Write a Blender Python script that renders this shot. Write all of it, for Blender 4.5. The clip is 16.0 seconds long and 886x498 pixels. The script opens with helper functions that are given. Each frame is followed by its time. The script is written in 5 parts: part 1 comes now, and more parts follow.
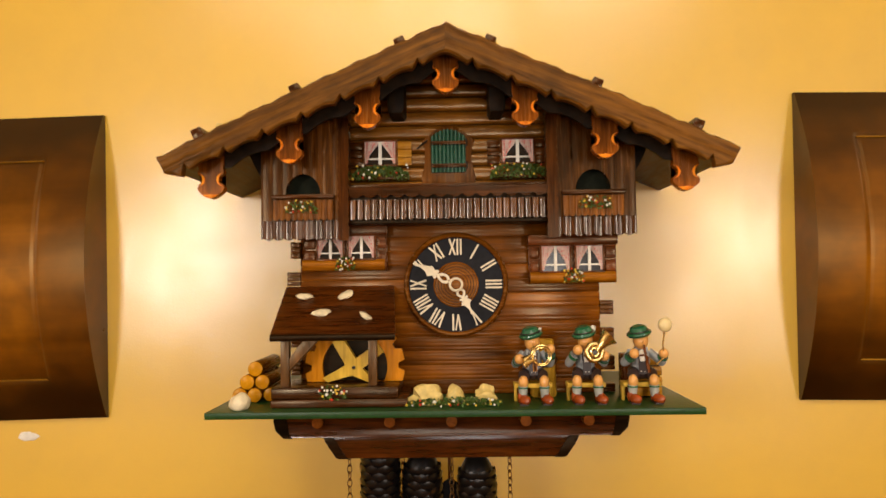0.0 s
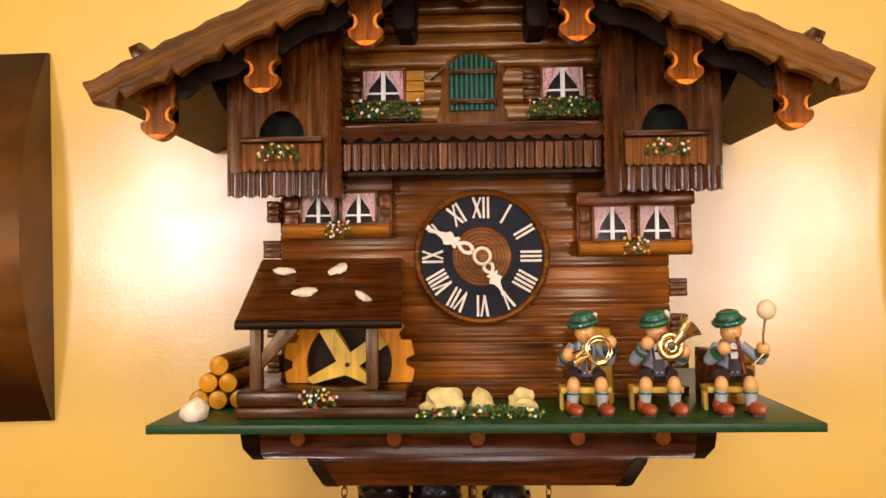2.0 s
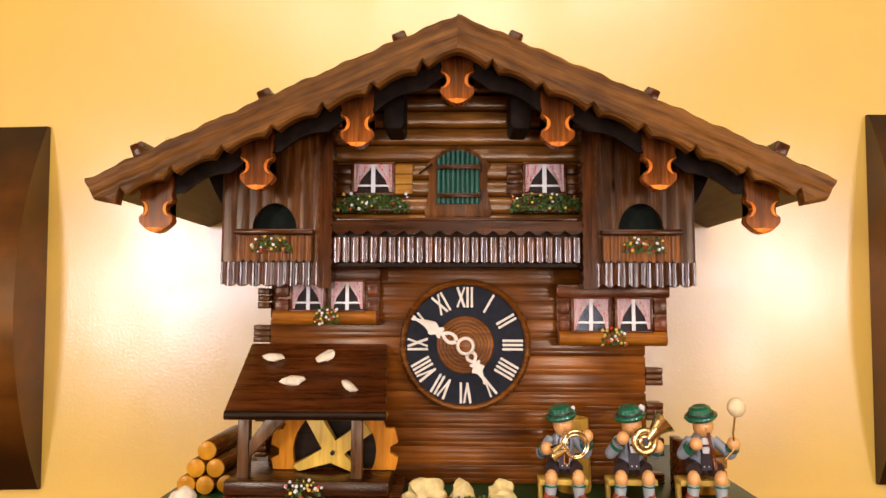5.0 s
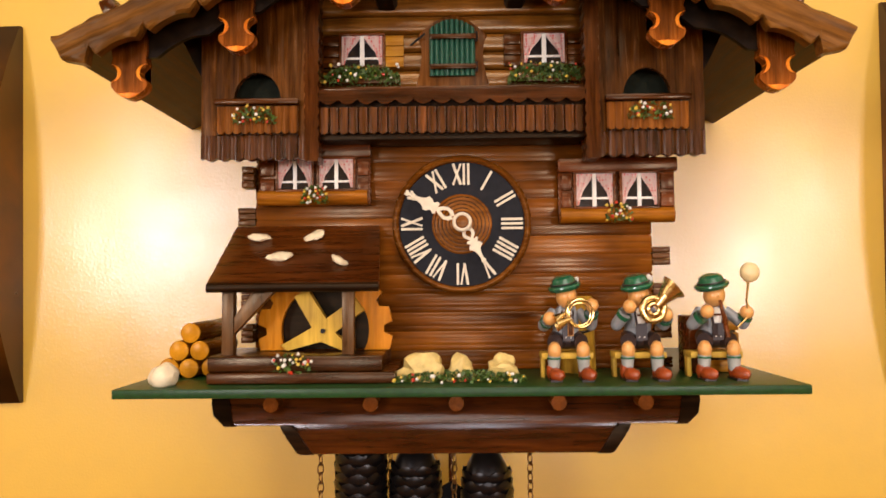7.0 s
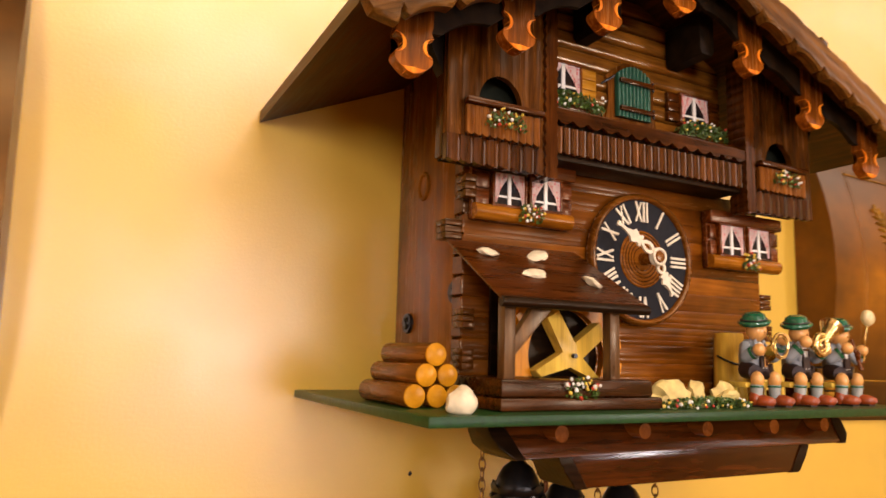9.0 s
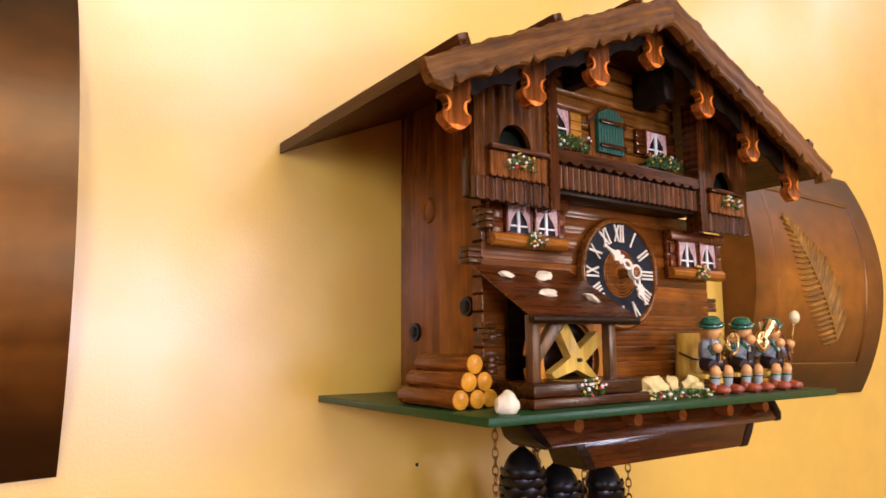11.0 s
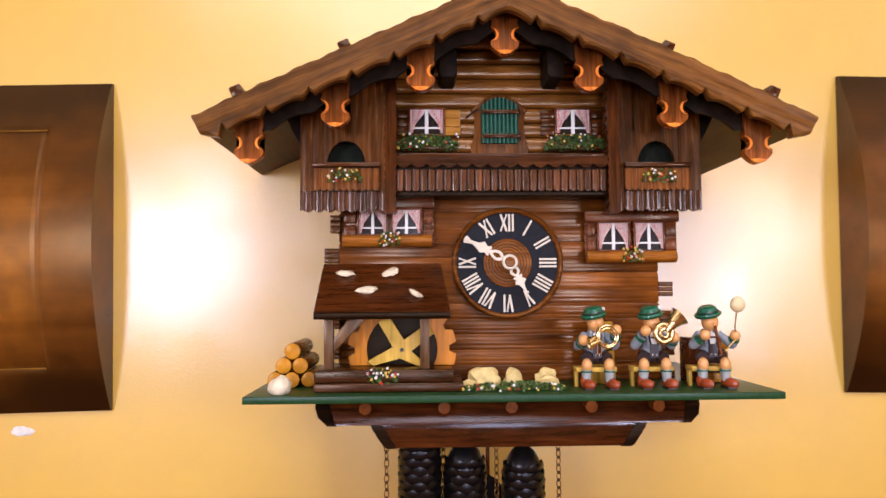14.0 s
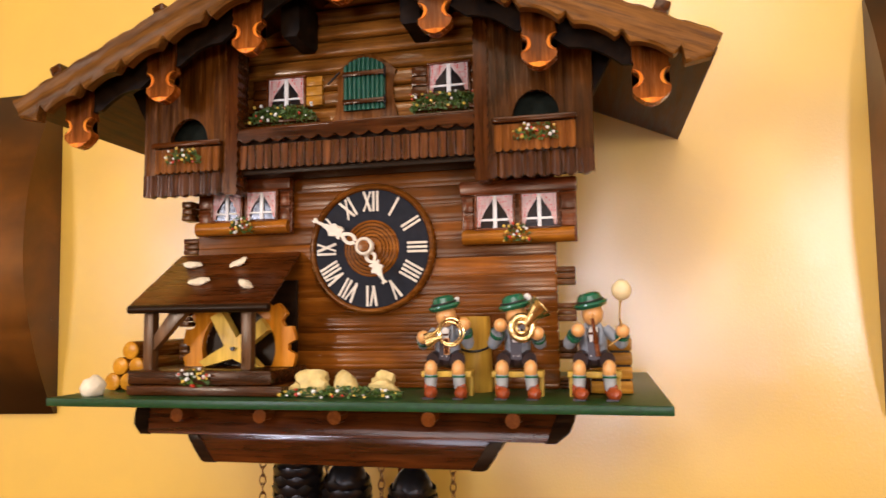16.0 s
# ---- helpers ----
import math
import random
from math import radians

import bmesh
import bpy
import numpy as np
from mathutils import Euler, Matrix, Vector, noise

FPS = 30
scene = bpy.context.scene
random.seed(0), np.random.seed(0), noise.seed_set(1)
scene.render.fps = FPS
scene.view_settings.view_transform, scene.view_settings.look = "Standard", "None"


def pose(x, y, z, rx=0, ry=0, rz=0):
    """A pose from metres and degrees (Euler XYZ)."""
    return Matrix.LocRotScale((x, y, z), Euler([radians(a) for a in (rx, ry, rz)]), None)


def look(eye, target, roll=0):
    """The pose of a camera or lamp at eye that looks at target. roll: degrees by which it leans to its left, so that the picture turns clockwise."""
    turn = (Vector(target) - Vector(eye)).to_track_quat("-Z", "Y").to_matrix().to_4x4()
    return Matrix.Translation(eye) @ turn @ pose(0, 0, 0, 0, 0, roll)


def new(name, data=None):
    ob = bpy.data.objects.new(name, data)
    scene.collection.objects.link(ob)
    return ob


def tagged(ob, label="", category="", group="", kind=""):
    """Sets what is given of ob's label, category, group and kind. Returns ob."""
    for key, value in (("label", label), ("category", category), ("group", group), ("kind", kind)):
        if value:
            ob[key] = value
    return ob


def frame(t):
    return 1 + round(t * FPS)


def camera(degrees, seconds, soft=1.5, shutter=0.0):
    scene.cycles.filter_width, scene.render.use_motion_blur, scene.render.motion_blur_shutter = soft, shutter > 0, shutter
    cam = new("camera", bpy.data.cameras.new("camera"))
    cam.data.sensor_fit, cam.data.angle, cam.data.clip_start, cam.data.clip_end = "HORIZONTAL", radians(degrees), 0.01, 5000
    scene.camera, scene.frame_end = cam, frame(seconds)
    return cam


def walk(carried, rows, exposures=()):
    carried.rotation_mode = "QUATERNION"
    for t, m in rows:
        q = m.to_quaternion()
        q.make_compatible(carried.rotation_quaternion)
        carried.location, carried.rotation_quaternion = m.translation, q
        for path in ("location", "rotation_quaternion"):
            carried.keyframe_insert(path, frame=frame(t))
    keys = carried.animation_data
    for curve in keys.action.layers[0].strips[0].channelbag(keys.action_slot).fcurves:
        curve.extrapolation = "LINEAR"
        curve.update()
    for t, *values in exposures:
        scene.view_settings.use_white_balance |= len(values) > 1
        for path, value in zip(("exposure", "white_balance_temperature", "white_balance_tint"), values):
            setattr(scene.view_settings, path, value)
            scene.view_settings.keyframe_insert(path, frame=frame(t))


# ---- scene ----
cam = camera(64.9, 16.0, soft=1.5, shutter=0.5)
PATH = [
    (0, (0.01, 0.129, 1.622), (-0.028, 2.127, 1.716), -0.3),
    (0.5, (0.003, 0.192, 1.62), (-0.029, 2.191, 1.673), 0.2),
    (1, (-0.003, 0.247, 1.614), (-0.04, 2.247, 1.647), 0.1),
    (1.5, (-0.003, 0.28, 1.611), (-0.072, 2.279, 1.653), -0.0),
    (2, (-0.003, 0.302, 1.608), (-0.07, 2.3, 1.669), -0.1),
    (2.5, (0.003, 0.297, 1.619), (-0.065, 2.294, 1.708), -0.2),
    (3, (0.007, 0.283, 1.647), (-0.079, 2.277, 1.783), -0.1),
    (3.2, (0.003, 0.277, 1.655), (-0.079, 2.268, 1.822), -0.0),
    (5.3, (0.001, 0.278, 1.653), (-0.034, 2.272, 1.802), 0.8),
    (5.5, (0.003, 0.283, 1.64), (-0.031, 2.278, 1.773), 0.8),
    (6, (0.005, 0.298, 1.625), (-0.028, 2.297, 1.696), 0.5),
    (6.5, (0.017, 0.305, 1.605), (-0.028, 2.303, 1.675), 0.4),
    (7, (0.002, 0.315, 1.572), (-0.025, 2.312, 1.669), -0.0),
    (7.5, (-0.044, 0.312, 1.565), (0.01, 2.309, 1.658), -0.8),
    (8, (-0.175, 0.329, 1.546), (0.173, 2.294, 1.682), 0.6),
    (8.5, (-0.304, 0.362, 1.53), (0.305, 2.252, 1.773), 1.8),
    (9, (-0.402, 0.437, 1.532), (0.505, 2.193, 1.841), 2.0),
    (9.2, (-0.422, 0.455, 1.533), (0.585, 2.153, 1.854), 1.2),
    (11.3, (-0.53, 0.387, 1.551), (0.61, 2.007, 1.828), 0.1),
    (11.5, (-0.52, 0.364, 1.555), (0.585, 2.008, 1.827), -0.8),
    (12, (-0.478, 0.292, 1.576), (0.522, 2.004, 1.836), -1.9),
    (12.5, (-0.41, 0.233, 1.571), (0.361, 2.062, 1.816), 0.3),
    (13, (-0.285, 0.172, 1.571), (0.32, 2.067, 1.769), -1.0),
    (13.5, (-0.184, 0.176, 1.582), (0.174, 2.137, 1.742), 0.1),
    (14, (-0.074, 0.182, 1.588), (-0.018, 2.177, 1.717), 0.2),
    (14.5, (-0.001, 0.216, 1.585), (-0.139, 2.206, 1.722), 0.5),
    (15, (0.071, 0.25, 1.574), (-0.225, 2.223, 1.722), -0.1),
    (15.5, (0.135, 0.28, 1.573), (-0.219, 2.243, 1.724), -1.2),
    (16, (0.197, 0.314, 1.563), (-0.241, 2.256, 1.751), -0.3),
]
EXPOSURES = [
    (0.0, -0.31, 7130, 13),
    (1.0, -0.11, 6940, 17),
    (2.5, 0.02, 5900, 23),
    (5.5, 0.04, 5820, 23),
    (7.0, 0.01, 6510, 21),
    (8.0, 0.07, 7650, 24),
    (9.0, 0.11, 6720, 24),
    (11.5, 0.19, 5240, 26),
    (12.5, 0.17, 5200, 28),
    (14.5, 0.09, 5250, 25),
    (16.0, 0.09, 5860, 22),
]
walk(cam, [(t, look(eye, target, roll)) for t, eye, target, roll in PATH], EXPOSURES)

# ---- light ----
world = bpy.data.worlds.new("room_world")
scene.world = world
world.use_nodes = True
world.node_tree.nodes["Background"].inputs[0].default_value = (1.0, 0.85, 0.6, 1)
world.node_tree.nodes["Background"].inputs[1].default_value = 0.05


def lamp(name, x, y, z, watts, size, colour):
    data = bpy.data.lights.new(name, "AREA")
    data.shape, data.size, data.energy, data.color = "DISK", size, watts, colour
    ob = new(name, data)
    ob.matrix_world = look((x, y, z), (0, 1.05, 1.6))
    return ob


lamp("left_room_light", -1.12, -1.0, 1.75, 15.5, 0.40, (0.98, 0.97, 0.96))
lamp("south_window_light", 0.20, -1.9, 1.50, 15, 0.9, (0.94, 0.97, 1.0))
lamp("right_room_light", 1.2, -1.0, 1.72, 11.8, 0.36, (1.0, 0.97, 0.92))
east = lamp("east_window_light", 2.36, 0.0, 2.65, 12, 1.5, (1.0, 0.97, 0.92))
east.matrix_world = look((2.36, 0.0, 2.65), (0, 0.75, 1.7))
# Added unseen fill for the case side; the west wall has no window.
west = lamp("west_fill_light", -2.36, 0.30, 1.75, 7, 1.2, (1.0, 0.96, 0.88))
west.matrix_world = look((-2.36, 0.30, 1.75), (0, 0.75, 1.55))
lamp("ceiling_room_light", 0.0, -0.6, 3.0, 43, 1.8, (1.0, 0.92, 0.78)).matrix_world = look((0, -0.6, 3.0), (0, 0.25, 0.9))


# ---- materials ----
def mat(name):
    m = bpy.data.materials.new(name)
    m.use_nodes = True
    nt = m.node_tree
    return m, nt, nt.nodes["Principled BSDF"]


def node(nt, kind, **sets):
    n = nt.nodes.new(kind)
    for key, value in sets.items():
        n.inputs[key.replace("_", " ")].default_value = value
    return n


def ramp(nt, source, stops):
    r = nt.nodes.new("ShaderNodeValToRGB")
    while len(r.color_ramp.elements) < len(stops):
        r.color_ramp.elements.new(0.5)
    for e, (p, c) in zip(r.color_ramp.elements, stops):
        e.position, e.color = p, (*c, 1)
    nt.links.new(source, r.inputs[0])
    return r.outputs[0]


def mixed(nt, a, b, factor, kind="MULTIPLY"):
    m = nt.nodes.new("ShaderNodeMix")
    m.data_type, m.blend_type = "RGBA", kind
    if isinstance(factor, float):
        m.inputs[0].default_value = factor
    else:
        nt.links.new(factor, m.inputs[0])
    nt.links.new(a, m.inputs[6])
    nt.links.new(b, m.inputs[7])
    return m.outputs[2]


def shifted(nt, turn=(0, 0, 0)):
    """Local coordinates, moved on by chance for each piece, and turned."""
    co = nt.nodes.new("ShaderNodeTexCoord")
    info = nt.nodes.new("ShaderNodeObjectInfo")
    add = nt.nodes.new("ShaderNodeVectorMath")
    add.operation = "MULTIPLY_ADD"
    nt.links.new(info.outputs["Random"], add.inputs[0])
    add.inputs[1].default_value = (3.7, 5.3, 2.9)
    nt.links.new(co.outputs["Object"], add.inputs[2])
    tr = nt.nodes.new("ShaderNodeMapping")
    tr.inputs["Rotation"].default_value = [radians(a) for a in turn]
    nt.links.new(add.outputs[0], tr.inputs[0])
    return tr.outputs[0], info.outputs["Random"]


def scaled(nt, source, s):
    tr = nt.nodes.new("ShaderNodeMapping")
    tr.inputs["Scale"].default_value = s
    nt.links.new(source, tr.inputs[0])
    return tr.outputs[0]


def wood(name, dark, mid, light, grain="x", turn=0.0, rough=0.25, fine=1.0, bump=0.35, vary=0.30, coat=0.0, shine=0.20, mottle=0.0, amber=(1.0, 0.80, 0.52)):
    """Stained and lacquered wood: long fibres, broad stain, pores; grain runs along the axis."""
    m, nt, b = mat(name)
    dark, mid, light = [(r * 1.09, g * (0.86 if mid[0] < 0.25 else 1.03), bl * 0.45) for r, g, bl in (dark, mid, light)]
    v, rnd = shifted(nt, (0, turn, 0))
    long = {"x": (18, 260, 260), "y": (260, 18, 260), "z": (260, 260, 18)}[grain]
    fib = node(nt, "ShaderNodeTexNoise", Scale=fine, Detail=5.0, Roughness=0.65, Distortion=0.4)
    nt.links.new(scaled(nt, v, long), fib.inputs["Vector"])
    broad = node(nt, "ShaderNodeTexNoise", Scale=0.22 * fine, Detail=3.0, Roughness=0.55, Distortion=1.2)
    nt.links.new(scaled(nt, v, long), broad.inputs["Vector"])
    stain = node(nt, "ShaderNodeTexNoise", Scale=34.0, Detail=2.0)
    nt.links.new(v, stain.inputs["Vector"])
    col = ramp(nt, fib.outputs[0], [(0.30, dark), (0.50, mid), (0.72, light)])
    col2 = ramp(nt, broad.outputs[0], [(0.30, (0.62, 0.58, 0.55)), (0.65, (1.15, 1.12, 1.08))])
    col3 = ramp(nt, stain.outputs[0], [(0.30, (0.66, 0.63, 0.60)), (0.65, (1.14, 1.12, 1.10))])
    per = nt.nodes.new("ShaderNodeMapRange")
    per.inputs[3].default_value, per.inputs[4].default_value = 1 - vary, 1 + vary * 0.6
    nt.links.new(rnd, per.inputs[0])
    c = mixed(nt, mixed(nt, col, col2, 0.8), col3, 0.8)
    c = mixed(nt, c, per.outputs[0], 1.0)
    if mottle:
        patch = node(nt, "ShaderNodeTexNoise", Scale=11.0, Detail=4.0, Roughness=0.6, Distortion=0.8)
        nt.links.new(scaled(nt, v, {"x": (0.5, 1, 1.3), "y": (1, 0.5, 1.3), "z": (1.3, 1, 0.5)}[grain]), patch.inputs["Vector"])
        worn = ramp(nt, patch.outputs[0], [(0.32, (0.42, 0.38, 0.36)), (0.50, (0.95, 0.92, 0.90)), (0.68, (1.35, 1.34, 1.25))])
        c = mixed(nt, c, worn, mottle)
    nt.links.new(c, b.inputs["Base Color"])
    rr = ramp(nt, fib.outputs[0], [(0.3, (rough * 0.8,) * 3), (0.7, (rough * 1.25,) * 3)])
    nt.links.new(rr, b.inputs["Roughness"])
    bp = node(nt, "ShaderNodeBump", Strength=bump, Distance=0.0006)
    nt.links.new(fib.outputs[0], bp.inputs["Height"])
    nt.links.new(bp.outputs[0], b.inputs["Normal"])
    b.inputs["Coat Weight"].default_value = coat
    b.inputs["Coat Roughness"].default_value = 0.22
    b.inputs["Specular IOR Level"].default_value = shine
    b.inputs["Specular Tint"].default_value = (*amber, 1)
    return m


def paint(name, colour, rough=0.3, metal=0.0, vary=0.25, bump=0.15, scale=220.0, coat=0.0, shine=0.45):
    m, nt, b = mat(name)
    v, rnd = shifted(nt)
    n = node(nt, "ShaderNodeTexNoise", Scale=scale, Detail=4.0)
    nt.links.new(v, n.inputs["Vector"])
    big = node(nt, "ShaderNodeTexNoise", Scale=scale * 0.15, Detail=2.0)
    nt.links.new(v, big.inputs["Vector"])
    lo, hi = [c * (1 - vary) for c in colour], [min(1, c * (1 + vary * 0.6)) for c in colour]
    c = mixed(nt, ramp(nt, n.outputs[0], [(0.3, lo), (0.7, hi)]), ramp(nt, big.outputs[0], [(0.3, (1 - vary * 0.6,) * 3), (0.65, (1, 1, 1))]), 0.9)
    nt.links.new(c, b.inputs["Base Color"])
    b.inputs["Roughness"].default_value, b.inputs["Metallic"].default_value = rough, metal
    b.inputs["Coat Weight"].default_value = coat
    b.inputs["Specular IOR Level"].default_value = shine
    bp = node(nt, "ShaderNodeBump", Strength=bump, Distance=0.0005)
    nt.links.new(n.outputs[0], bp.inputs["Height"])
    nt.links.new(bp.outputs[0], b.inputs["Normal"])
    return m


def wall_paint(name, colour, rough=0.36, shine=0.5, coat=0.0):
    """Satin yellow paint over a roller's orange-peel texture."""
    m, nt, b = mat(name)
    co = nt.nodes.new("ShaderNodeTexCoord")
    peel = node(nt, "ShaderNodeTexNoise", Scale=360.0, Detail=3.5, Roughness=0.5)
    nt.links.new(co.outputs["Object"], peel.inputs["Vector"])
    large = node(nt, "ShaderNodeTexNoise", Scale=3.0, Detail=4.0)
    nt.links.new(co.outputs["Object"], large.inputs["Vector"])
    c = ramp(nt, large.outputs[0], [(0.3, [k * 0.93 for k in colour]), (0.7, colour)])
    nt.links.new(c, b.inputs["Base Color"])
    b.inputs["Roughness"].default_value = rough
    b.inputs["Specular IOR Level"].default_value = shine
    b.inputs["Coat Weight"].default_value, b.inputs["Coat Roughness"].default_value = coat, 0.27
    b.inputs["Coat IOR"].default_value = 2.05
    if coat:
        uneven = node(nt, "ShaderNodeTexNoise", Scale=7.0, Detail=5.0, Roughness=0.6)
        nt.links.new(co.outputs["Object"], uneven.inputs["Vector"])
        nt.links.new(ramp(nt, uneven.outputs[0], [(0.40, (coat * 0.72,) * 3), (0.52, (coat,) * 3), (0.60, (min(1.0, coat * 1.2),) * 3)]), b.inputs["Coat Weight"])
    for strength, socket in ((0.09, "Normal"), (0.33, "Coat Normal")):
        bp = node(nt, "ShaderNodeBump", Strength=strength, Distance=0.0007)
        nt.links.new(peel.outputs[0], bp.inputs["Height"])
        nt.links.new(bp.outputs[0], b.inputs[socket])
    return m


def cloth(name):
    """Pink curtain cloth with small white spots."""
    m, nt, b = mat(name)
    co = nt.nodes.new("ShaderNodeTexCoord")
    vo = node(nt, "ShaderNodeTexVoronoi", Scale=460.0, Randomness=0.35)
    nt.links.new(co.outputs["Object"], vo.inputs["Vector"])
    c = ramp(nt, vo.outputs["Distance"], [(0.30, (0.84, 0.10, 0.07)), (0.46, (0.96, 0.72, 0.63))])
    nt.links.new(c, b.inputs["Base Color"])
    b.inputs["Roughness"].default_value = 0.6
    return m


WALL = wall_paint("yellow_wall_paint", (0.78, 0.478, 0.050), 0.50, 0.45, 0.8)
PLAIN = wall_paint("warm_yellow_wall_paint", (0.72, 0.50, 0.17), 0.6)
CEILING = wall_paint("ceiling_paint", (0.80, 0.72, 0.55), 0.7)
# Near-black: shade under the roof is put into this colour.
EAVEBLACK = paint("eave_shade_black", (0.0160, 0.0078, 0.0026), 0.5, vary=0.6, bump=0.3, scale=90, shine=0.08)
FLOOR = wood("floor_wood", (0.10, 0.05, 0.025), (0.20, 0.11, 0.05), (0.30, 0.17, 0.08), "y", fine=0.15)
DK, MD, LT = (0.018, 0.0056, 0.0013), (0.056, 0.0185, 0.0036), (0.108, 0.038, 0.0076)
BROWN_X = wood("dark_walnut_stain", DK, MD, LT, "x", rough=0.19, shine=0.28, mottle=0.8)
BROWN_Y = wood("dark_walnut_stain_deep", DK, MD, LT, "y", rough=0.19, shine=0.28, mottle=0.8)
BROWN_Z = wood("dark_walnut_stain_upright", DK, MD, LT, "z", rough=0.19, shine=0.28, mottle=0.8)
LOGWOOD = wood("chestnut_log_stain", (0.080, 0.0265, 0.0035), (0.145, 0.054, 0.0065), (0.215, 0.088, 0.0110), "x", vary=0.16, bump=0.25, shine=0.30, rough=0.23, fine=0.5, mottle=1.0)
LOGENDWOOD = wood("dark_log_end_stain", (0.034, 0.0125, 0.0026), (0.088, 0.034, 0.0060), (0.150, 0.060, 0.0110), "x", rough=0.25, shine=0.35, mottle=0.6)
REDWOOD = wood("reddish_window_stain", (0.048, 0.012, 0.0024), (0.110, 0.030, 0.0055), (0.17, 0.052, 0.0100), "x", vary=0.15, shine=0.38, mottle=0.6)
SILLWOOD = wood("amber_sill_stain", (0.17, 0.055, 0.007), (0.28, 0.100, 0.012), (0.38, 0.15, 0.022), "x", vary=0.1)
ROOF_L = wood("fascia_stain_rising", (0.046, 0.0205, 0.0050), (0.125, 0.061, 0.0155), (0.205, 0.107, 0.0280), "x", 23.4, bump=0.4, rough=0.36)
ROOF_R = wood("fascia_stain_falling", (0.046, 0.0205, 0.0050), (0.125, 0.061, 0.0155), (0.205, 0.107, 0.0280), "x", -23.4, bump=0.4, rough=0.36)
NEARBLACK = wood("burnt_black_brown_stain", (0.004, 0.0022, 0.0016), (0.012, 0.006, 0.004), (0.028, 0.014, 0.008), "x", rough=0.36, shine=0.16)
GABLEWOOD = wood("olive_brown_plank_stain", (0.078, 0.0330, 0.0060), (0.185, 0.086, 0.0165), (0.290, 0.145, 0.033), "x", vary=0.22, bump=0.4, rough=0.21, shine=0.8)
SLATWOOD = wood("glossy_slat_stain", (0.018, 0.0060, 0.0016), (0.070, 0.025, 0.0060), (0.15, 0.058, 0.0150), "z", rough=0.15, shine=0.85, amber=(1.0, 0.92, 0.80))
BEAMWOOD = wood("dark_red_brown_beam_stain", (0.018, 0.0050, 0.0011), (0.046, 0.0135, 0.0026), (0.080, 0.025, 0.0050), "x", rough=0.17, shine=0.55, amber=(0.92, 0.92, 0.92))
UNDERROOF = wood("dark_roof_board_stain", (0.020, 0.0085, 0.0022), (0.056, 0.0245, 0.0060), (0.100, 0.046, 0.0120), "y", rough=0.4, shine=0.2)
BACKWOOD = wood("case_side_stain", (0.145, 0.060, 0.0090), (0.230, 0.102, 0.0155), (0.31, 0.145, 0.024), "z", fine=0.4, vary=0.1, mottle=0.5)
PANELWOOD = wood("light_balcony_stain", (0.06, 0.021, 0.0045), (0.140, 0.055, 0.0115), (0.22, 0.095, 0.0220), "z")
BAYWOOD = wood("golden_brown_bay_stain", (0.024, 0.0088, 0.0017), (0.078, 0.031, 0.0052), (0.148, 0.062, 0.0115), "z", rough=0.24, shine=0.30, mottle=1.0)
FRINGEWOOD = wood("glossy_fringe_stain", (0.018, 0.0060, 0.0014), (0.060, 0.0215, 0.0045), (0.120, 0.047, 0.0105), "z", rough=0.17, shine=0.50, mottle=0.6, amber=(1.0, 0.90, 0.76))
GREYWOOD = wood("grey_brown_post_stain", (0.045, 0.024, 0.014), (0.105, 0.060, 0.038), (0.17, 0.104, 0.070), "z", rough=0.32, shine=0.5)
MILLWOOD = wood("glossy_dark_mill_stain", DK, MD, LT, "x", rough=0.27, shine=0.4, mottle=0.8)
TANWOOD = wood("golden_shutter_stain", (0.24, 0.100, 0.014), (0.38, 0.175, 0.028), (0.48, 0.25, 0.045), "x")
TUBWOOD = wood("light_tub_wood", (0.42, 0.235, 0.050), (0.56, 0.340, 0.080), (0.66, 0.43, 0.12), "z", vary=0.0, rough=0.35)
PALEWOOD = wood("pale_limewood", (0.52, 0.33, 0.09), (0.66, 0.45, 0.14), (0.74, 0.54, 0.19), "z", vary=0.1, rough=0.45, coat=0.1)
WHEELWOOD = wood("orange_plywood", (0.42, 0.150, 0.008), (0.54, 0.205, 0.013), (0.62, 0.26, 0.020), "z", vary=0.1)
FRESHCUT = wood("bright_orange_cut_wood", (0.70, 0.16, 0.015), (0.88, 0.26, 0.03), (0.95, 0.42, 0.07), "z", vary=0.1, rough=0.3)
CORBELWOOD = wood("corbel_stain", (0.09, 0.030, 0.006), (0.205, 0.073, 0.013), (0.31, 0.125, 0.024), "z", vary=0.2)


def orange_tip_dark_top(m):
    """Orange wood at the corbel's carved tip, darkening step by step towards its top."""
    nt = m.node_tree
    b = nt.nodes["Principled BSDF"]
    base = b.inputs["Base Color"].links[0].from_socket
    co = nt.nodes.new("ShaderNodeTexCoord")
    sep = nt.nodes.new("ShaderNodeSeparateXYZ")
    nt.links.new(co.outputs["Object"], sep.inputs[0])
    wide = nt.nodes.new("ShaderNodeMath")
    wide.operation = "ABSOLUTE"
    nt.links.new(sep.outputs[0], wide.inputs[0])
    up = nt.nodes.new("ShaderNodeMath")
    up.operation = "MULTIPLY_ADD"
    nt.links.new(wide.outputs[0], up.inputs[0])
    up.inputs[1].default_value = -1.1
    nt.links.new(sep.outputs[2], up.inputs[2])
    warm = ramp(nt, up.outputs[0], [(0.0, (1.3, 1.2, 1.0)), (0.010, (0.84, 0.80, 0.7)), (0.024, (0.56, 0.52, 0.50)), (0.036, (0.26, 0.25, 0.26))])
    nt.links.new(mixed(nt, base, warm, 1.0), b.inputs["Base Color"])


